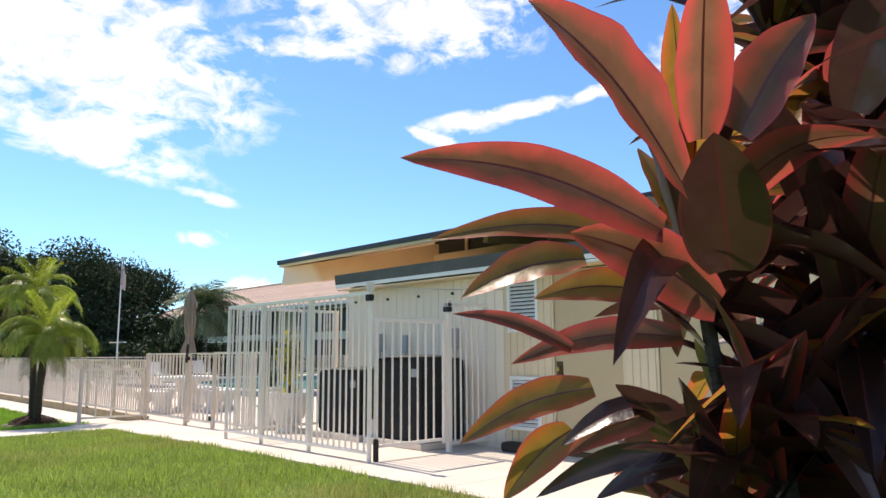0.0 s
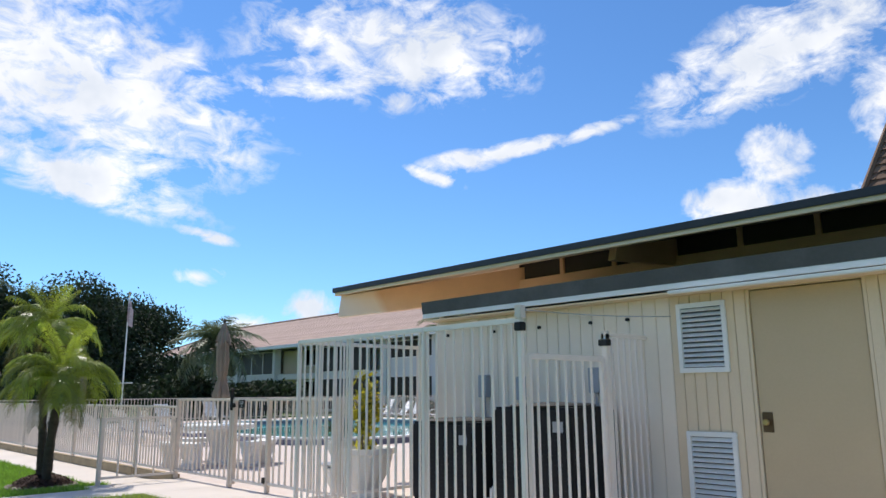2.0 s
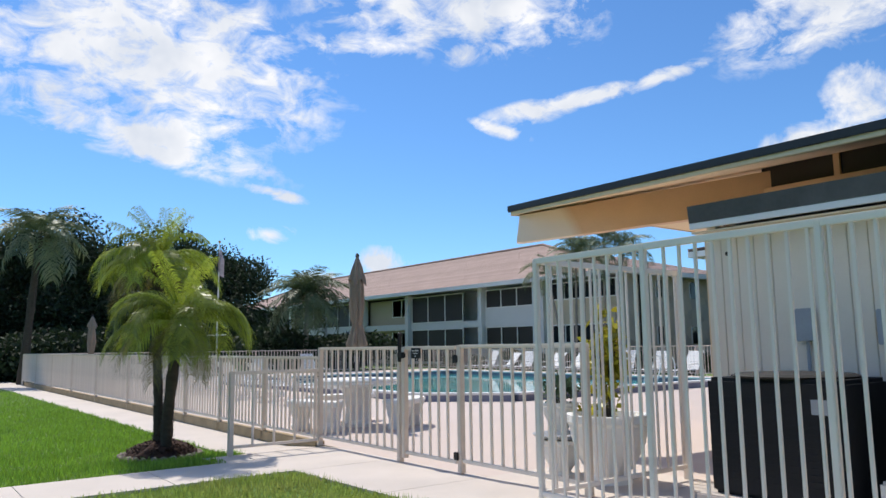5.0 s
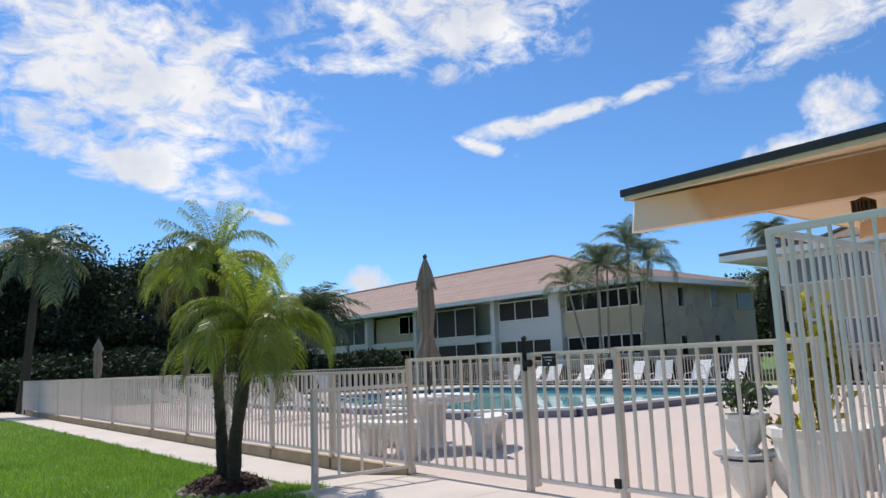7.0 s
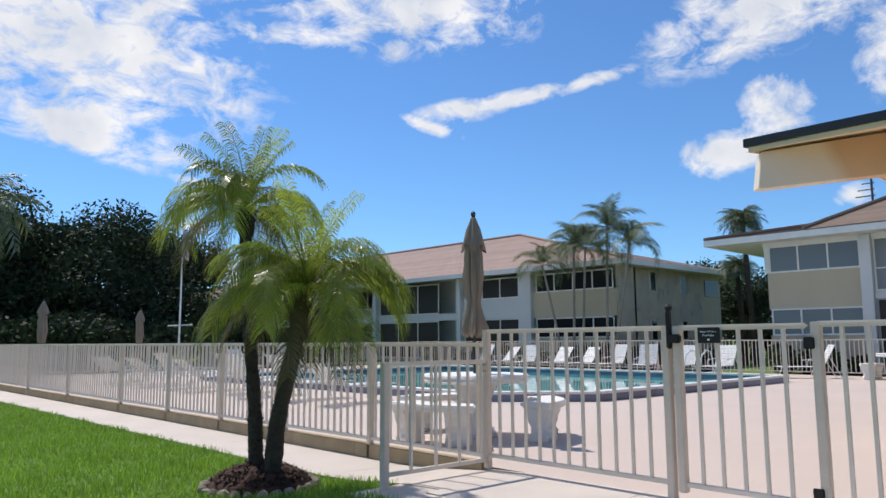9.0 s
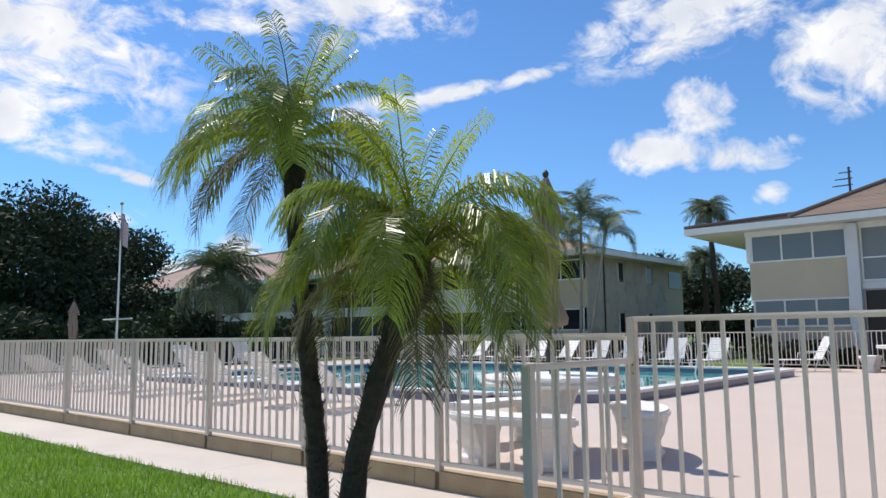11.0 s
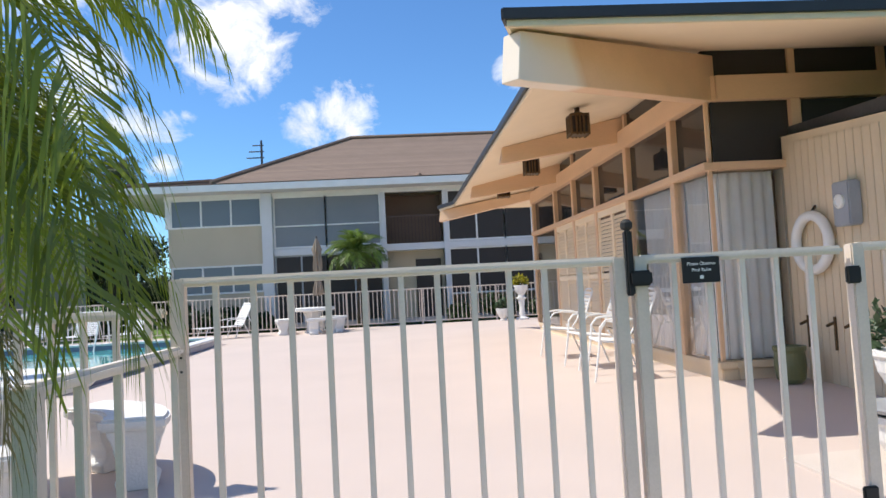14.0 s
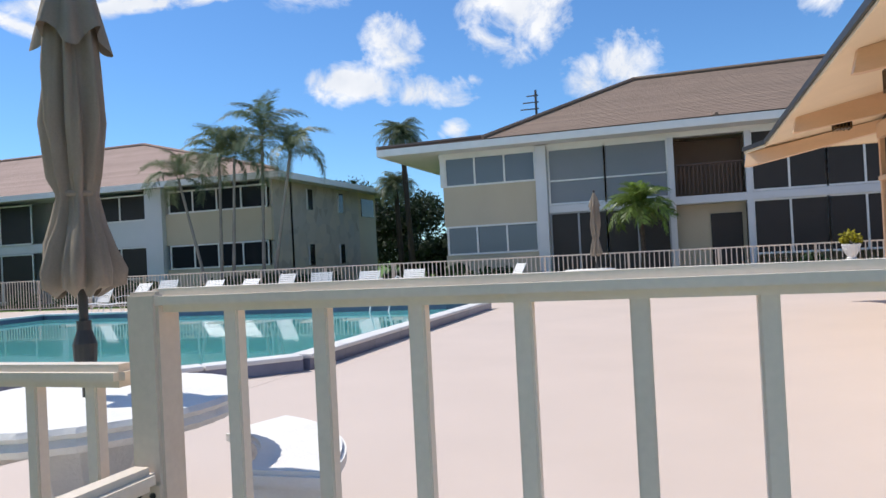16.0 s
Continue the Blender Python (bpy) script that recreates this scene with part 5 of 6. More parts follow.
def leaf_cloud(blobs, count, size, seed, fill=0.45):
    """Many small leaves spread through overlapping lobes."""
    rng = np.random.default_rng(seed)
    w = np.array([b[3] * b[4] for b in blobs]); w = w / w.sum()
    which = rng.choice(len(blobs), count, p=w)
    bl = np.array(blobs)[which]
    d = rng.normal(size=(count, 3)); d /= np.linalg.norm(d, axis=1)[:, None]
    r = (fill + (1 - fill) * rng.random(count)) * rng.normal(1, .07, count)
    c = bl[:, :3] + d * r[:, None] * bl[:, [3, 3, 4]]
    u = rng.normal(size=(count, 3)); u /= np.linalg.norm(u, axis=1)[:, None]
    v = np.cross(u, rng.normal(size=(count, 3))); v /= np.linalg.norm(v, axis=1)[:, None]
    s = size * rng.uniform(.6, 1.4, count)[:, None]
    verts = np.stack([c - u * s, c + v * s * .45, c + u * s, c - v * s * .45], 1).reshape(-1, 3)
    faces = np.arange(count * 4).reshape(-1, 4)
    return verts.tolist(), faces.tolist()


def tree(x, y, h, spread, seed, label, leaves=26000, size=.125):
    rnd = random.Random(seed)
    t = thing("tree", label, "tree", "far trees", at=(x, y, -.12))
    bm = bmesh.new()
    ring_sweep(bm, [(0, 0, 0), (.1, 0, h * .2), (0, .1, h * .42)], [.38, .3, .22], 9)
    blobs = []
    for i in range(11):
        an = i * 2.4
        r = spread * rnd.uniform(.25, .75)
        c = (r * math.cos(an), r * math.sin(an), h * rnd.uniform(.45, .80))
        ring_sweep(bm, [(0, .05, h * .28), (c[0] * .5, c[1] * .5, h * .45), c], [.16, .1, .03], 6)
        blobs.append((*c, spread * rnd.uniform(.32, .5), h * rnd.uniform(.14, .22)))
    blobs.append((0, 0, h * .72, spread * .55, h * .26))
    for i in range(6):
        an = i * 1.05
        blobs.append((spread * .7 * math.cos(an), spread * .7 * math.sin(an), h * .32, spread * .45, h * .2))
    part("trunk", bm, TRUNK, t)
    ob = again("crown", from_arrays("crown", *leaf_cloud(blobs, leaves, size, seed), LEAF_DARK), t, Matrix())
    tagged(ob, kind="stuff")


for i, (x, y, h, sp) in enumerate(((-35, 8.2, 9.0, 5.2), (-37, 2.5, 9.4, 5.0), (-36, -4.5, 9.6, 5.2), (-39, 13.0, 8.6, 4.6), (-42, -11, 10, 6), (-46, 7, 9.5, 6), (-46, 0, 9.5, 6))):
    tree(x, y, h, sp, 40 + i, "broad dark green shade tree with dense crown")
for i, (x, y, h, sp) in enumerate(((-15.5, 41, 6.0, 4.2), (-9.0, 44, 4.2, 3.5), (-20, 44, 7.2, 4))):
    tree(x, y, h, sp, 60 + i, "dark tree behind the apartment buildings", 14000)


def hedge(name, x0, x1, y0, y1, h, seed, label, count, material=HEDGE, size=.09):
    t = thing(name, label, "hedge", at=((x0 + x1) / 2, (y0 + y1) / 2, -.12))
    lx, ly = (x1 - x0) / 2, (y1 - y0) / 2
    rnd = random.Random(seed)
    blobs = [(rnd.uniform(-lx, lx), rnd.uniform(-ly, ly), h * rnd.uniform(.25, .7), max(.45, ly), h * rnd.uniform(.3, .42)) for _ in range(max(4, int(lx * 3)))]
    ob = again("foliage", from_arrays("foliage", *leaf_cloud(blobs, count, size, seed, .3), material), t, Matrix())
    tagged(ob, kind="stuff")


hedge("hedge", -13, -3.4, 20.9, 21.8, 1.15, 1, "clipped dark hedge behind the far pool fence", 14000)
hedge("hedge", -24, -13, 20.8, 21.9, 1.2, 2, "clipped dark hedge behind the far pool fence", 12000)
hedge("hedge", 3.0, 9, 20.9, 21.6, .9, 5, "low dark hedge before the screened porches", 7000)
hedge("shrubs", -12, -7.2, 33, 36, 2.3, 3, "dense green shrubs between the apartment buildings", 9000, LEAF_DARK, .14)
hedge("shrubs", -46, -39, 20.5, 22, 1.5, 4, "round green shrubs below the far porches", 6000, HEDGE, .1)
# Added filler hedges whose dark leaves stand for the shade under the far trees.
for k in range(7):
    hedge("hedge", -31, -29, -16 + k * 5.2, -10.8 + k * 5.2, 2.6, 6 + k, "tall dark filler hedge row beyond the pool, standing for shade under the trees", 12000, LEAF_DARK, .14)


def grass(name, x0, x1, y0, y1, count, seed, keep, label, material=BLADE):
    rng = np.random.default_rng(seed)
    px, py = rng.uniform(x0, x1, count), rng.uniform(y0, y1, count)
    ok = keep(px, py)
    px, py = px[ok], py[ok]
    n = len(px)
    k = np.clip((px + 1.2) / 1.6, 0, 1)
    pz = -.10 + .10 * k * k * (3 - 2 * k) - .026 + .06 * np.clip((px - 2.5) / 3, 0, 1)
    an = rng.uniform(0, 6.283, n)
    h, w = rng.uniform(.03, .085, n) * (.75 + .5 * np.sin(px * 2.1 + np.sin(py * 2.7)) ** 2), rng.uniform(.004, .009, n)
    lean = rng.normal(0, .02, (n, 2))
    a = np.stack([px - w * np.cos(an), py - w * np.sin(an), pz], 1)
    b = np.stack([px + w * np.cos(an), py + w * np.sin(an), pz], 1)
    c = np.stack([px + lean[:, 0], py + lean[:, 1], pz + h], 1)
    v = np.stack([a, b, c], 1).reshape(-1, 3)
    ob = new(name, from_arrays(name, v.tolist(), np.arange(n * 3).reshape(-1, 3).tolist(), material))
    tagged(ob, label, "grass", "", "stuff")


grass("grass", -20, .58, -7, -.93, 190000, 1, lambda x, y: ((x < -.1) | (y < -1.45)) & (((x + 1.2) ** 2 + (y + 1.63) ** 2) > .23) & (np.random.default_rng(9).random(len(x)) < np.clip(1.15 + x / 16, .25, 1)), "mown bright green lawn beside the fence walk")
grass("grass", 1.58, 15, -7.5, -1.10, 170000, 2, lambda x, y: y < -1.12, "mown yellowing green lawn before the equipment screen", DRY_BLADE)

# ---- pool furniture ----


def umbrella(x, y, z0, h, pole_only, size, label):
    u = thing("umbrella", label, "umbrella", "closed umbrellas", at=(x, y, z0))
    part("pole", tube((0, 0, 0), (0, 0, h), .019), WOODPOLE, u)
    part("hub", lathe([(.045, 0), (.05, .1), (.03, .16), (.03, .2)], 14), WOODPOLE, u, m=pose(0, 0, pole_only - .32))
    part("finial", lathe([(.02, 0), (.032, .025), (.03, .05), (.012, .075)], 12), WOODPOLE, u, m=pose(0, 0, h - .02))
    bm = bmesh.new()
    seg, rings = 96, []
    top = h - .03
    prof = [(.03, top), (.055, top - .12), (.105, top - .34), (.12, top - .5), (.135, top - .72), (.11, top - .95), (.085, top - 1.02), (.10, top - 1.1), (.14, top - 1.22), (.172, top - 1.34), (.165, top - 1.405), (.10, top - 1.43)]
    scale_z = (top - pole_only) / 1.43
    for j, (r, z) in enumerate(prof):
        zz = top - (top - z) * scale_z
        ring = []
        for k in range(seg):
            an = 2 * math.pi * k / seg
            fold = 1 + .22 * math.cos(7 * an + .9 * math.sin(j * .8)) + .12 * math.cos(13 * an + j * .5) + .10 * math.sin(3 * an + j * .6) + .05 * math.cos(23 * an - j)
            if j < 2:
                fold = 1
            ring.append(bm.verts.new((size * r * fold * math.cos(an), size * r * fold * math.sin(an), zz + (.02 * math.cos(8 * an) if j == len(prof) - 1 else 0))))
        rings.append(ring)
    for r0, r1 in zip(rings, rings[1:]):
        for k in range(seg):
            bm.faces.new((r0[k], r1[k], r1[(k + 1) % seg], r0[(k + 1) % seg]))
    canopy = part("canopy", bm, UMBRELLA, u, "folded taupe canvas", True)
    # overlapping vent flap at the top
    bm = bmesh.new()
    rings = []
    for j, (r, z) in enumerate(((.035, top + .005), (.10, top - .16), (.175, top - .40))):
        rings.append([bm.verts.new((size * r * (1 + (.18 * math.cos(8 * 2 * math.pi * k / seg + .6) if j else 0)) * math.cos(2 * math.pi * k / seg),
                                    size * r * (1 + (.18 * math.cos(8 * 2 * math.pi * k / seg + .6) if j else 0)) * math.sin(2 * math.pi * k / seg),
                                    z + (.05 * math.cos(4 * 2 * math.pi * k / seg) if j == 2 else 0))) for k in range(seg)])
    for r0, r1 in zip(rings, rings[1:]):
        for k in range(seg):
            bm.faces.new((r0[k], r1[k], r1[(k + 1) % seg], r0[(k + 1) % seg]))
    part("vent", bm, UMBRELLA, canopy, "", True)
    part("tie", lathe([(.088 * size, 0), (.094 * size, .012), (.088 * size, .024)], 24), UMBRELLA, u, m=pose(0, 0, top - 1.03 * scale_z))


TC = (-1.66, 1.54)


def stone_table(x, y, parent_label, benches):
    t = thing("patio_table", parent_label, "table", "cast stone tables", at=(x, y, 0))
    part("tabletop", lathe([(.54, .64), (.63, .65), (.66, .68), (.64, .705), (.66, .725), (.645, .745), (.02, .75)], 132, ripple=.006, lobes=44), STONE_WHITE, t, smooth=False)
    part("pedestal", lathe([(.24, 0), (.25, .05), (.19, .10), (.17, .3), (.2, .45), (.26, .6), (.3, .64)], 20, ripple=.05), STONE_WHITE, t)
    for an in benches:
        curved_bench(x, y, an)


def curved_bench(x, y, an):
    b = thing("stone_bench", "curved white cast stone bench by the table", "bench", "curved stone benches", at=(x, y, 0), rz=an)
    r0, r1, span = .70, 1.10, .60
    n = 14
    outline = [(r1 * math.cos(span * (2 * i / n - 1)), r1 * math.sin(span * (2 * i / n - 1))) for i in range(n + 1)]
    outline += [(r0 * math.cos(span * (1 - 2 * i / n)), r0 * math.sin(span * (1 - 2 * i / n))) for i in range(n + 1)]
    bm = extrude_outline(outline, "z", .375, .45)
    bmesh.ops.bevel(bm, geom=[e for e in bm.edges if abs(e.verts[0].co.z - e.verts[1].co.z) < .01], offset=.018, segments=2, affect="EDGES")
    part("seat", bm, STONE_WHITE, b)
    prof = [(-.10, 0), (.10, 0), (.115, .06), (.085, .09), (.08, .16), (.11, .22), (.125, .30), (.145, .34), (.15, .375), (-.15, .375), (-.145, .34), (-.125, .30), (-.11, .22), (-.08, .16), (-.085, .09), (-.115, .06)]
    for s in (-.66, .66):
        lb = extrude_outline([(1.15 * u, v) for u, v in prof], "y", -.13, .13)
        bmesh.ops.bevel(lb, geom=lb.edges[:], offset=.008, segments=1, affect="EDGES")
        part("leg", lb, STONE_WHITE, b, m=pose(.9 * math.cos(span * s), .9 * math.sin(span * s), 0, 0, 0, math.degrees(span * s)))


stone_table(*TC, "round white cast stone table under the closed umbrella", (-80, 37, 165))
umbrella(*TC, .745, 2.72 - .745, 1.2 - .745, .80, "closed taupe canvas umbrella standing in the stone table")
stone_table(-1.5, 18.6, "white cast stone table near the far fence", (-60, 60, 180))
umbrella(-1.3, 18.6, .745, 2.05, .35, .8, "closed tan umbrella in the far stone table")
umbrella(-20.7, 1.6, 0, 2.5, .6, .9, "closed tan umbrella at the far end of the deck")
umbrella(-23.0, 5.5, 0, 2.4, .6, .9, "closed tan umbrella at the far end of the deck")


def strap_chair(x, y, rz, label="white strap patio chair with curved arms"):
    c = thing("patio_chair", label, "chair", "white strap chairs", at=(x, y, deck_z(x, y)), rz=rz)
    r = .0125
    for s in (-.27, .27):
        bm = bmesh.new()
        ring_sweep(bm, [(.28, s, 0), (.22, s, .36), (.2, s, .56), (.14, s, .63), (.02, s, .645), (-.22, s, .62)], [r] * 6, 7)
        part("arm_leg", bm, STRAP, c)
        bm = bmesh.new()
        ring_sweep(bm, [(-.30, s, 0), (-.16, s, .36), (-.10, s, .45)], [r] * 3, 7)
        part("leg", bm, STRAP, c)
        bm = bmesh.new()
        ring_sweep(bm, [(.24, s * .93, .42), (-.18, s * .93, .38), (-.26, s * .93, .5), (-.40, s * .93, .9), (-.41, s * .6, .93)], [r] * 5, 7)
        part("side_frame", bm, STRAP, c)
    part("top_bar", tube((-.41, -.17, .93), (-.41, .17, .93), r, seg=7), STRAP, c)
    part("brace", tube((.23, -.25, .42), (.23, .25, .42), r, seg=7), STRAP, c)
    sm = mesh_of("strap", box(-.021, .021, -.25, .25, -.002, .002), STRAP)
    for k in range(8):
        again("strap", sm, c, pose(.21 - k * .053, 0, .422 - k * .005))
    for k in range(8):
        f = k / 8
        again("strap", sm, c, pose(-.272 - .135 * f, 0, .54 + .38 * f, 0, -70, 0))


for q in ((3.20, 6.95, 176), (3.26, 5.64, 184), (3.22, 4.60, 174)):
    strap_chair(*q)


def lounger(x, y, rz, back=50, label="white strap sun lounger with raised back"):
    c = thing("sun_lounger", label, "lounger", "sun loungers on the deck", at=(x, y, 0), rz=rz)
    r = .0125
    ca, sa = math.cos(radians(back)), math.sin(radians(back))
    for s in (-.3, .3):
        bm = bmesh.new()
        ring_sweep(bm, [(1.25, s, .34), (0, s, .34), (-.75 * ca, s, .34 + .75 * sa)], [r] * 3, 6)
        part("side_frame", bm, STRAP, c)
        for lx in (1.0, .1):
            part("leg", tube((lx, s, .34), (lx + .12, s, 0), r, seg=6), STRAP, c)
        part("back_leg", tube((-.35 * ca, s, .34 + .35 * sa), (-.5, s, 0), r, seg=6), STRAP, c)
        bm = bmesh.new()
        ring_sweep(bm, [(.45, s, .34), (.42, s, .52), (.1, s, .56), (-.25 * ca, s, .34 + .25 * sa)], [r] * 4, 6)
        part("armrest", bm, STRAP, c)
    sm = mesh_of("strap", box(-.024, .024, -.3, .3, -.002, .002), STRAP)
    for k in range(20):
        again("strap", sm, c, pose(1.22 - k * .061, 0, .345))
    for k in range(12):
        f = .04 + k * .06
        again("strap", sm, c, pose(-f * ca, 0, .345 + f * sa, 0, back, 0))


rnd = random.Random(8)
for i in range(9):
    lounger(-17.5 + i * 1.35, 2.9 + rnd.uniform(-.3, .3), 90 + rnd.uniform(-12, 12) + (0 if i % 3 else 20), rnd.choice((35, 50, 60)))
for i in range(9):
    lounger(-17 + i * 1.35, 17.6 + rnd.uniform(-.3, .3), -90 + rnd.uniform(-15, 15), rnd.choice((50, 60, 65)))
lounger(-3.6, 18.3, -145, 62)
lounger(-20.0, 8, 0, 50)
lounger(-20.0, 10.2, 5, 60)

# pool ladder rails
for lx in (-6.4, -5.9):
    h = thing("pool_handrail", "bent white pool handrail", "handrail", "pool handrails", at=(lx, POOL[3], 0))
    bm = bmesh.new()
    ring_sweep(bm, [(0, .55, 0), (0, .55, .55), (0, .45, .8), (0, .2, .85), (0, -.1, .7), (0, -.6, -.3)], [.022] * 6, 8)
    part("tube", bm, TRIMWHITE, h)


def urn(x, y, z, s, label, plant=None, plant_label="", seed=1, spread=.3, height=.35, count=500, leaf=.05, group="white planters"):
    u = thing("planter", label, "planter", group, at=(x, y, z))
    part("bowl", lathe([(.12 * s, 0), (.13 * s, .03 * s), (.10 * s, .07 * s), (.15 * s, .14 * s), (.21 * s, .26 * s), (.23 * s, .36 * s), (.25 * s, .38 * s), (.25 * s, .42 * s), (.21 * s, .42 * s), (.19 * s, .38 * s)], 28, ripple=.02, lobes=14), STONE_WHITE, u)
    part("soil", lathe([(.19 * s, 0), (.01, .01)], 20), MULCH, u, m=pose(0, 0, .375 * s))
    if plant:
        p = thing("potted_plant", plant_label, "plant", "potted plants", at=(x, y, z + .38 * s))
        bm = bmesh.new()
        rr = random.Random(seed)
        for i in range(9):
            an = i * 2.4
            ring_sweep(bm, [(.02 * math.cos(an), .02 * math.sin(an), 0), (spread * .4 * math.cos(an), spread * .4 * math.sin(an), height * .5), (spread * .7 * math.cos(an), spread * .7 * math.sin(an), height * rr.uniform(.6, 1))], [.008, .006, .003], 5)
        part("branching_stem", bm, TRUNK, p)
        ob = again("foliage", from_arrays("foliage", *leaf_cloud([(0, 0, height * .62, spread, height * .5), (spread * .5, 0, height * .5, spread * .6, height * .4), (-spread * .5, .05, height * .4, spread * .6, height * .4)], count, leaf, seed, .2), plant), p, Matrix())
        tagged(ob, kind="stuff")


urn(3.60, .66, 0, .84, "white fluted urn carrying a smaller pot")
so = thing("pot_saucer", "dark wide saucer on the white urn", "saucer", at=(3.60, .66, .352))
part("dish", lathe([(.14, 0), (.25, .03), (.27, .05), (.24, .05), (.13, .015)], 28), GREYLID, so)
urn(3.60, .66, .395, .72, "white round pot on a stacked urn", SHRUBLEAF, "sparse grey-green shrub in a white pot", 3, .22, .32, 420, .03)
urn(3.90, .84, 0, 1.0, "white fluted urn beside the stacked pots", CROTON, "yellow-green croton in a white urn", 4, .22, .30, 620, .045)
urn(4.22, .62, .0, 1.5, "large white urn by the shed corner", CROTON, "tall yellow croton in a large urn", 5, .20, .95, 520, .055)
for k, (x, y, lbl) in enumerate(((4.9, 19.6, "white pedestal urn by the far fence"), (4.3, 19.6, "low white pot by the far fence"))):
    if k == 0:
        pd = thing("pedestal", "white turned pedestal by the far fence", "pedestal", at=(x, y, 0))
        part("column", lathe([(.2, 0), (.2, .05), (.1, .1), (.08, .4), (.11, .62), (.16, .66), (.16, .7)], 20), STONE_WHITE, pd)
    urn(x, y, .7 if k == 0 else 0, .9, lbl, CROTON if k == 0 else SHRUBLEAF, "small bright green potted plant", 7 + k, .25, .35, 260, .06)
pot = thing("glazed_pot", "olive green glazed pot beside the curtain window", "pot", at=(4.50, 3.46, deck_z(4.50, 3.46)))
part("body", lathe([(.09, 0), (.125, .04), (.14, .17), (.13, .28), (.145, .31), (.145, .34), (.115, .34), (.11, .29)], 24), GREENPOT, pot)

ring = thing("life_ring", "white life ring hung on the cream wall", "life ring", at=(4.745, 3.37, 1.385), rz=1.6)
bm = bmesh.new()
ring_sweep(bm, [(0, .25 * math.cos(k * math.pi / 16), .25 * math.sin(k * math.pi / 16)) for k in range(33)], [.048] * 33, 10, False)
part("ring", bm, STRAP, ring, "", True)
part("hook", tube((0, 0, .27), (.06, 0, .34), .012), BLACK, ring)
ab = thing("alarm_box", "grey wall telephone box with round dial", "alarm box", at=(4.755, 2.83, 1.685), rz=1.6)
part("case", box(-.06, .06, -.11, .11, -.19, .19, .012), GREYLID, ab)
part("dial", lathe([(.06, 0), (.062, .02), (.045, .03), (.04, .018)], 20), TRIMWHITE, ab, "white rimmed dial", m=pose(-.06, 0, .02, 0, -90, 0))
for py in (2.95, 3.2, 3.6):
    t = thing("water_tap", "small brass hose tap on the cream wall", "tap", "hose taps", at=(4.88 - (py - WALL_Y) * .028 - .03, py, .66), rz=1.6)
    part("pipe", tube((0, 0, -.25), (0, 0, .05), .013), LOCKPLATE, t)
    part("spout", tube((0, 0, 0), (-.08, 0, -.03), .014), LOCKPLATE, t)
for x, y, s in ((11.78, .88, 1.0), (12.4, .75, 1.0)):
    b = thing("trash_bin", "dark plastic trash bin with pale grey lid", "bin", "trash bins", at=(x, y, .06))
    part("body", lathe([(.22, 0), (.24, .02), (.28, .62), (.29, .64)], 28, ripple=.012, lobes=18), BLACK, b)
    part("lid", lathe([(.31, 0), (.32, .02), (.30, .07), (.24, .12), (.05, .14)], 28), GREYLID, b, "pale grey domed lid", m=pose(0, 0, .64))
bx = thing("bait_station", "low black plastic box at the wall foot", "box", at=(8.52, 1.12, .062))
part("case", box(-.17, .17, -.1, .1, 0, .11, .02), BLACK, bx)
wl = thing("wall_light", "small white wall light under the shed roof", "lamp", at=(12.25, 1.2, 2.02))
part("shade", lathe([(.03, 0), (.085, .02), (.09, .12), (.05, .16)], 18), TRIMWHITE, wl)
part("arm", box(-.03, .03, .0, .08, .05, .11, .005), TRIMWHITE, wl)

fp = thing("flagpole", "tall white flagpole with a hanging striped flag", "flagpole", at=(-25.5, 8.1, -.12))
part("pole", tube((0, 0, 0), (0, 0, 6.45), .05, .028), TRIMWHITE, fp)
part("finial", lathe([(.03, 0), (.08, .06), (.03, .13)], 10), BRASS, fp, m=pose(0, 0, 6.42))
part("crossbar", tube((-1.2, 0, 2.0), (1.2, 0, 2.0), .03), TRIMWHITE, fp)
fl = bmesh.new()
cols = [[fl.verts.new((.05 + .35 * f + .04 * math.sin(9 * f), .10 * math.sin(14 * f), z - .5 * f)) for z in (6.1, 5.65, 5.2)] for f in np.linspace(0, 1, 13)]
for c0, c1 in zip(cols, cols[1:]):
    for k in range(2):
        fl.faces.new((c0[k], c0[k + 1], c1[k + 1], c1[k]))
# Flag cloth made paler, with distance haze put into its colour.
part("flag", fl, mat("hazy_flag_cloth", (.5, .38, .38), .9, .5, 9, .1, 60, stretch=(.3, .3, 3)), fp)

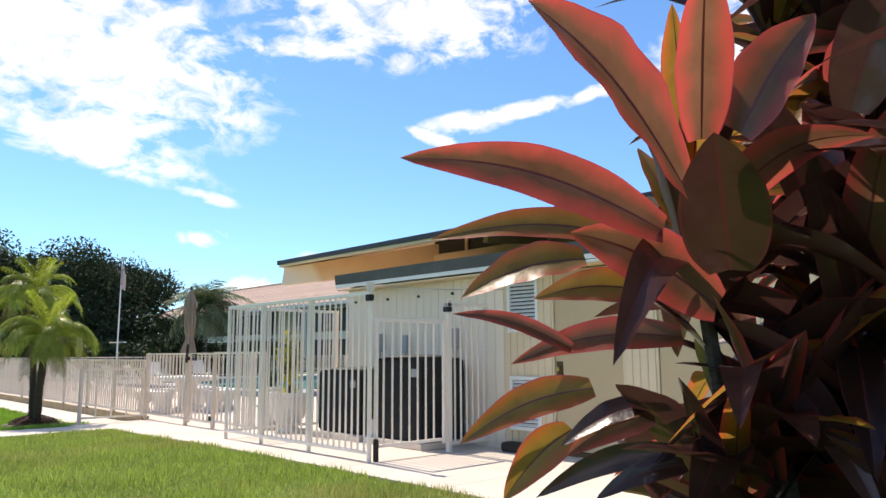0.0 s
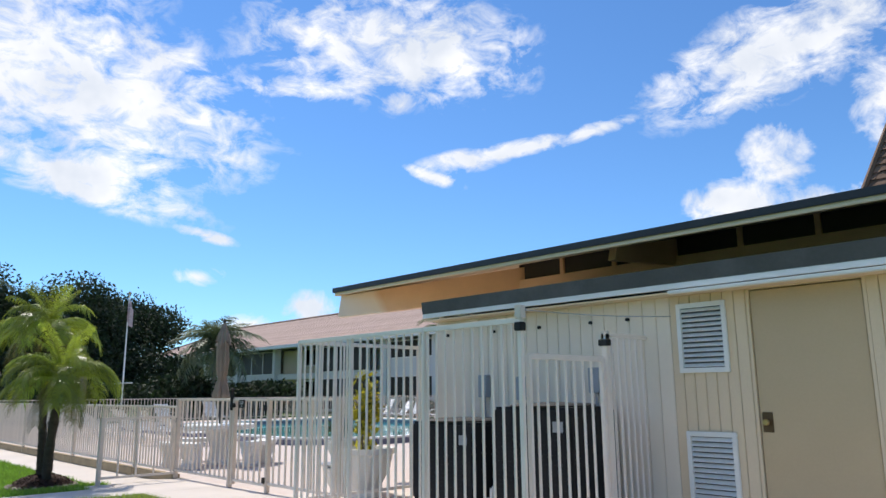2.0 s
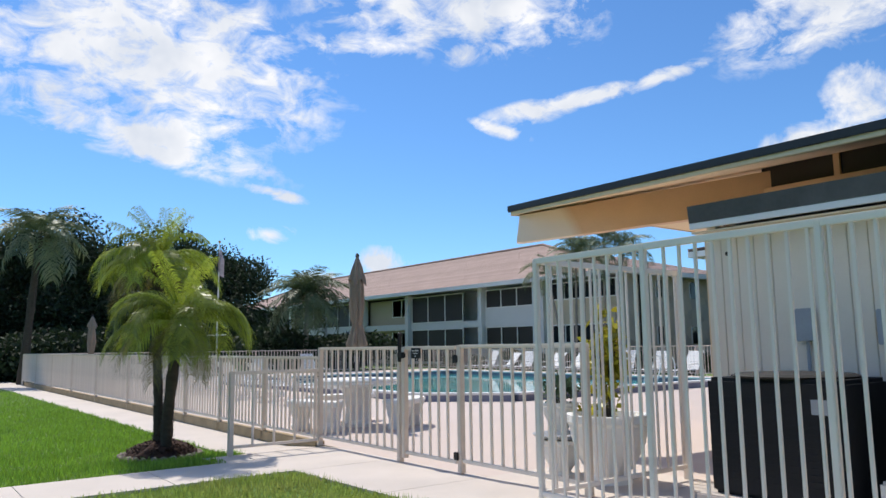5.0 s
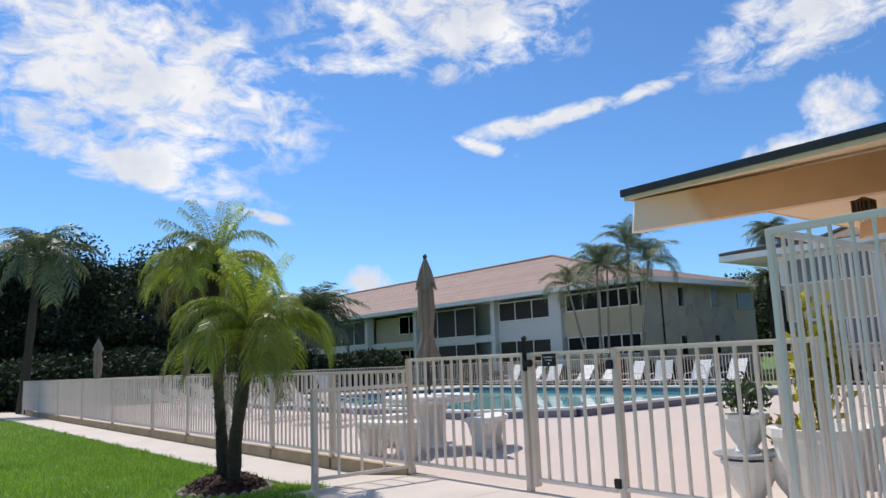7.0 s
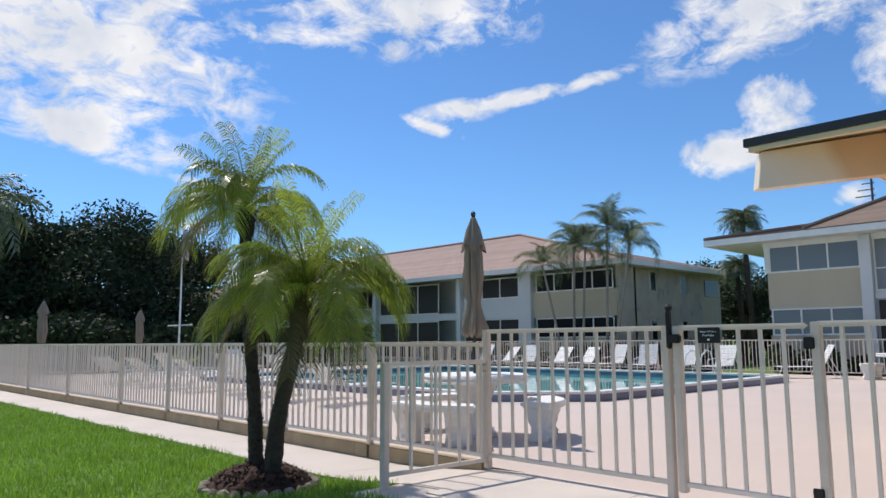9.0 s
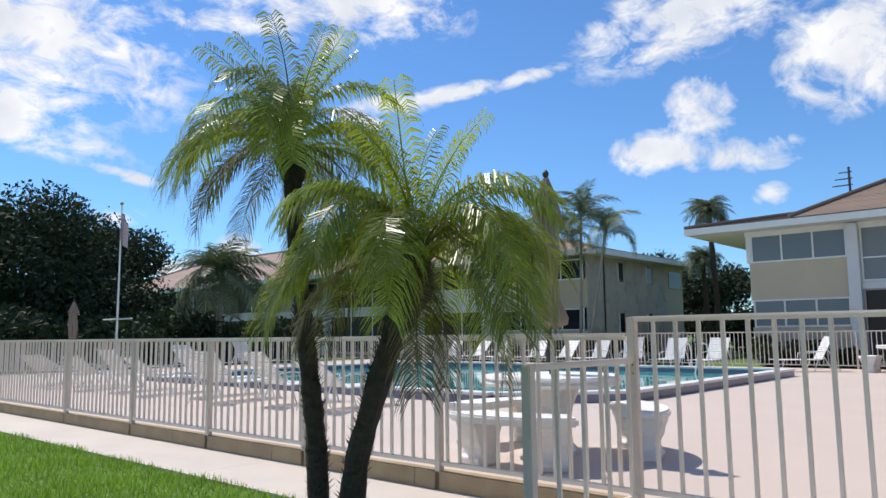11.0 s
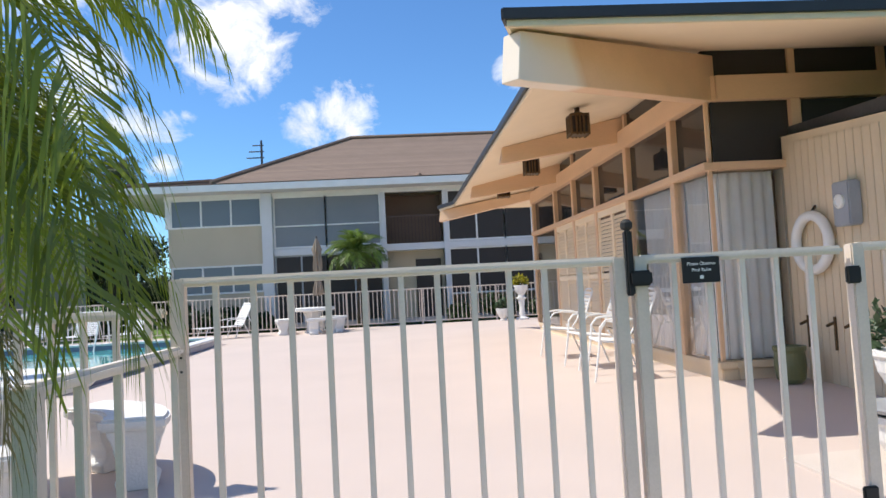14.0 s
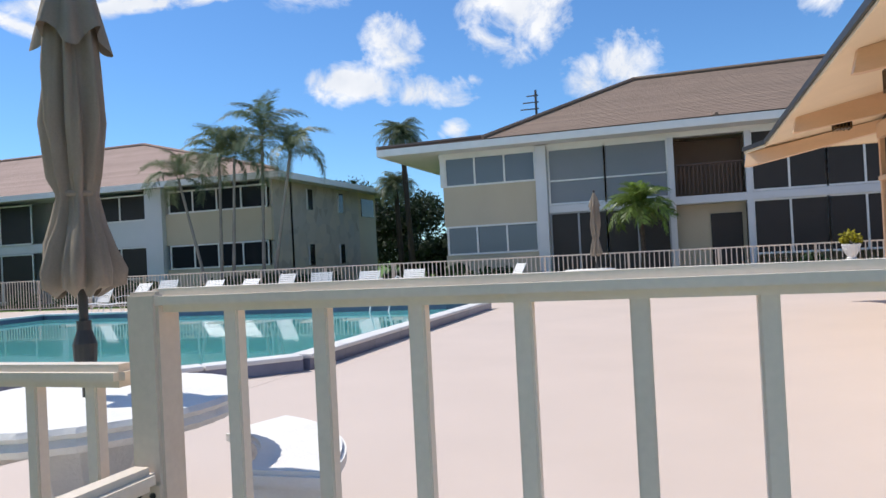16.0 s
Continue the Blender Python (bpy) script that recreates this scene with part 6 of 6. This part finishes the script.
# ---- ti plant beside the start of the walk ----
TI_LEAVES = [
    ((14.009, -4.772, 1.403), (14.013, -5.031, 1.526), 0.107, TI_RED),
    ((13.896, -4.621, 1.381), (13.710, -4.928, 1.464), 0.071, TI_RED),
    ((13.973, -4.650, 1.485), (14.054, -4.774, 1.648), 0.064, TI_RED),
    ((13.989, -4.627, 1.319), (14.048, -4.769, 1.452), 0.098, TI_LEAF),
    ((13.994, -4.585, 1.501), (14.102, -4.599, 1.624), 0.089, TI_RED),
    ((13.854, -4.560, 1.372), (13.578, -4.759, 1.391), 0.053, TI_OLIVE),
    ((13.678, -4.498, 1.374), (13.500, -4.617, 1.313), 0.076, TI_OLIVE),
    ((13.780, -4.541, 1.391), (13.673, -4.583, 1.467), 0.054, TI_RED),
    ((13.925, -4.538, 1.280), (13.811, -4.713, 1.379), 0.089, TI_RED),
    ((13.817, -4.512, 1.307), (13.657, -4.610, 1.303), 0.053, TI_OLIVE),
    ((13.659, -4.517, 1.225), (13.501, -4.639, 1.285), 0.025, TI_RED),
    ((13.811, -4.431, 1.242), (13.547, -4.543, 1.199), 0.053, TI_RED),
    ((13.688, -4.502, 1.161), (13.486, -4.609, 1.065), 0.059, TI_OLIVE),
    ((13.676, -4.545, 1.098), (13.569, -4.592, 0.981), 0.060, TI_OLIVE),
    ((13.792, -4.500, 1.124), (13.686, -4.573, 1.062), 0.043, TI_RED),
    ((13.794, -4.503, 1.141), (13.694, -4.597, 1.078), 0.039, TI_LEAF),
    ((13.836, -4.516, 1.076), (13.660, -4.618, 1.001), 0.034, TI_LEAF),
    ((13.845, -4.502, 1.056), (13.751, -4.594, 1.007), 0.030, TI_LEAF),
    ((14.069, -4.477, 1.717), (14.018, -4.606, 1.722), 0.099, TI_LEAF),
    ((14.069, -4.445, 1.578), (14.146, -4.452, 1.648), 0.069, TI_RED),
    ((14.094, -4.484, 1.530), (14.189, -4.495, 1.716), 0.087, TI_LEAF),
]
TI_CROWNS = [(13.851, -4.458, 1.414), (14.044, -4.201, 1.555), (13.889, -4.366, 1.235), (14.041, -4.207, 1.215), (13.857, -4.394, 1.045), (13.988, -4.245, 1.015), (14.153, -4.130, 1.394), (14.187, -4.063, 1.675), (14.028, -4.083, 1.786), (14.260, -4.159, 1.133), (14.454, -4.265, 1.600), (14.513, -4.163, 1.350), (14.418, -4.309, 1.050), (14.562, -4.365, 1.468), (14.335, -4.407, 0.870), (14.361, -4.493, 1.468), (14.687, -4.269, 1.797), (14.519, -4.119, 1.901), (14.557, -4.512, 1.146), (14.266, -4.315, 1.801), (13.938, -4.396, 1.154), (13.956, -4.364, 0.904), (13.983, -4.402, 0.673), (14.031, -4.339, 1.353), (14.154, -4.404, 0.751), (14.207, -4.357, 1.001)]
TI_CROWNS += [(13.84, -4.06, 1.88), (13.95, -4.02, 1.86), (14.02, -3.98, 1.80), (13.90, -4.0, 1.72), (14.03, -3.94, 1.64)]
ti = thing("ti_plant", "tall ti plant with glossy burgundy and red leaves", "plant", at=(13.98, -4.37, .03))
org = Vector((13.98, -4.37, .03))


def ti_leaf(base, tip, width, material, sag, seed, facing=None):
    """A lance-shaped folded leaf with a rib and a thin margin, arching over."""
    rr = random.Random(seed)
    base, tip = Vector(base) - org, Vector(tip) - org
    d = tip - base
    ln = d.length
    side = d.cross(Vector(facing) if facing else Vector((0, 0, 1)))
    side = (side.normalized() if side.length > 1e-4 else Vector((1, 0, 0)))
    turn = rr.uniform(-.35, .35) if facing else rr.uniform(-.8, .8)
    side = (Matrix.Rotation(turn, 3, d.normalized()) @ side).normalized()
    up = side.cross(d).normalized()
    bm = bmesh.new()
    rows, uv = [], bm.loops.layers.uv.new("blade")
    n = 16
    across = (-1, -.93, -.5, -.05, .05, .5, .93, 1)
    for i in range(n + 1):
        f = i / n
        c = base + d * f + Vector((0, 0, 1)) * sag * ln * math.sin(f * math.pi) * .5
        w = width * .5 * (max(0, math.sin(min(1, .06 + f * .94) ** .8 * math.pi)) ** .75) + .004 * (1 - f)
        rows.append([bm.verts.new(c + side * s * w + up * (abs(s) * w * .30 + .05 * w * math.sin(f * 21 + seed + s * 2) * s)) for s in across])
    for r0, r1 in zip(rows, rows[1:]):
        for k in range(7):
            f = bm.faces.new((r0[k], r0[k + 1], r1[k + 1], r1[k]))
            f.material_index = 1 if k in (0, 6) else 2 if k == 3 else 0
            for lp, s in zip(f.loops, (across[k], across[k + 1], across[k + 1], across[k])):
                lp[uv].uv = (abs(s), .5)
    ob = part("leaf", bm, material, ti, smooth=True)
    ob.data.materials.append(TI_EDGE if material != TI_LEAF else TI_RIB)
    ob.data.materials.append(TI_RIB)


for i, (b0, t0, w0, m0) in enumerate(TI_LEAVES):
    ti_leaf(b0, t0, w0, m0, .16, i, (.45, -.85, .35))
rnd = random.Random(21)
for ci, c in enumerate(TI_CROWNS):
    bm = bmesh.new()
    foot = Vector((c[0] + (13.99 - c[0]) * .6, c[1] + (-4.36 - c[1]) * .6, .02))
    ring_sweep(bm, [foot - org, (foot.lerp(Vector(c), .5) + Vector((.02, .01, 0))) - org, Vector(c) - org], [.016, .013, .011], 7)
    part("cane", bm, TRUNK, ti)
    for k in range(24):
        an = k * 2.4 + ci
        el = rnd.uniform(-.7, 1.1)
        d = Vector((math.cos(an) * math.cos(el), math.sin(an) * math.cos(el), math.sin(el)))
        b = Vector(c) + Vector((0, 0, rnd.uniform(-.2, .04))) + d * .035
        t = b + d * rnd.uniform(.24, .36)
        t.y = max(t.y, -4.83)
        if .833 * t.x + .59 * t.y < 8.75:
            continue
        ti_leaf(b, t, rnd.uniform(.04, .08), rnd.choice((TI_LEAF,) * 7 + (TI_OLIVE, TI_RED)), rnd.uniform(.05, .35), 100 + ci * 20 + k)
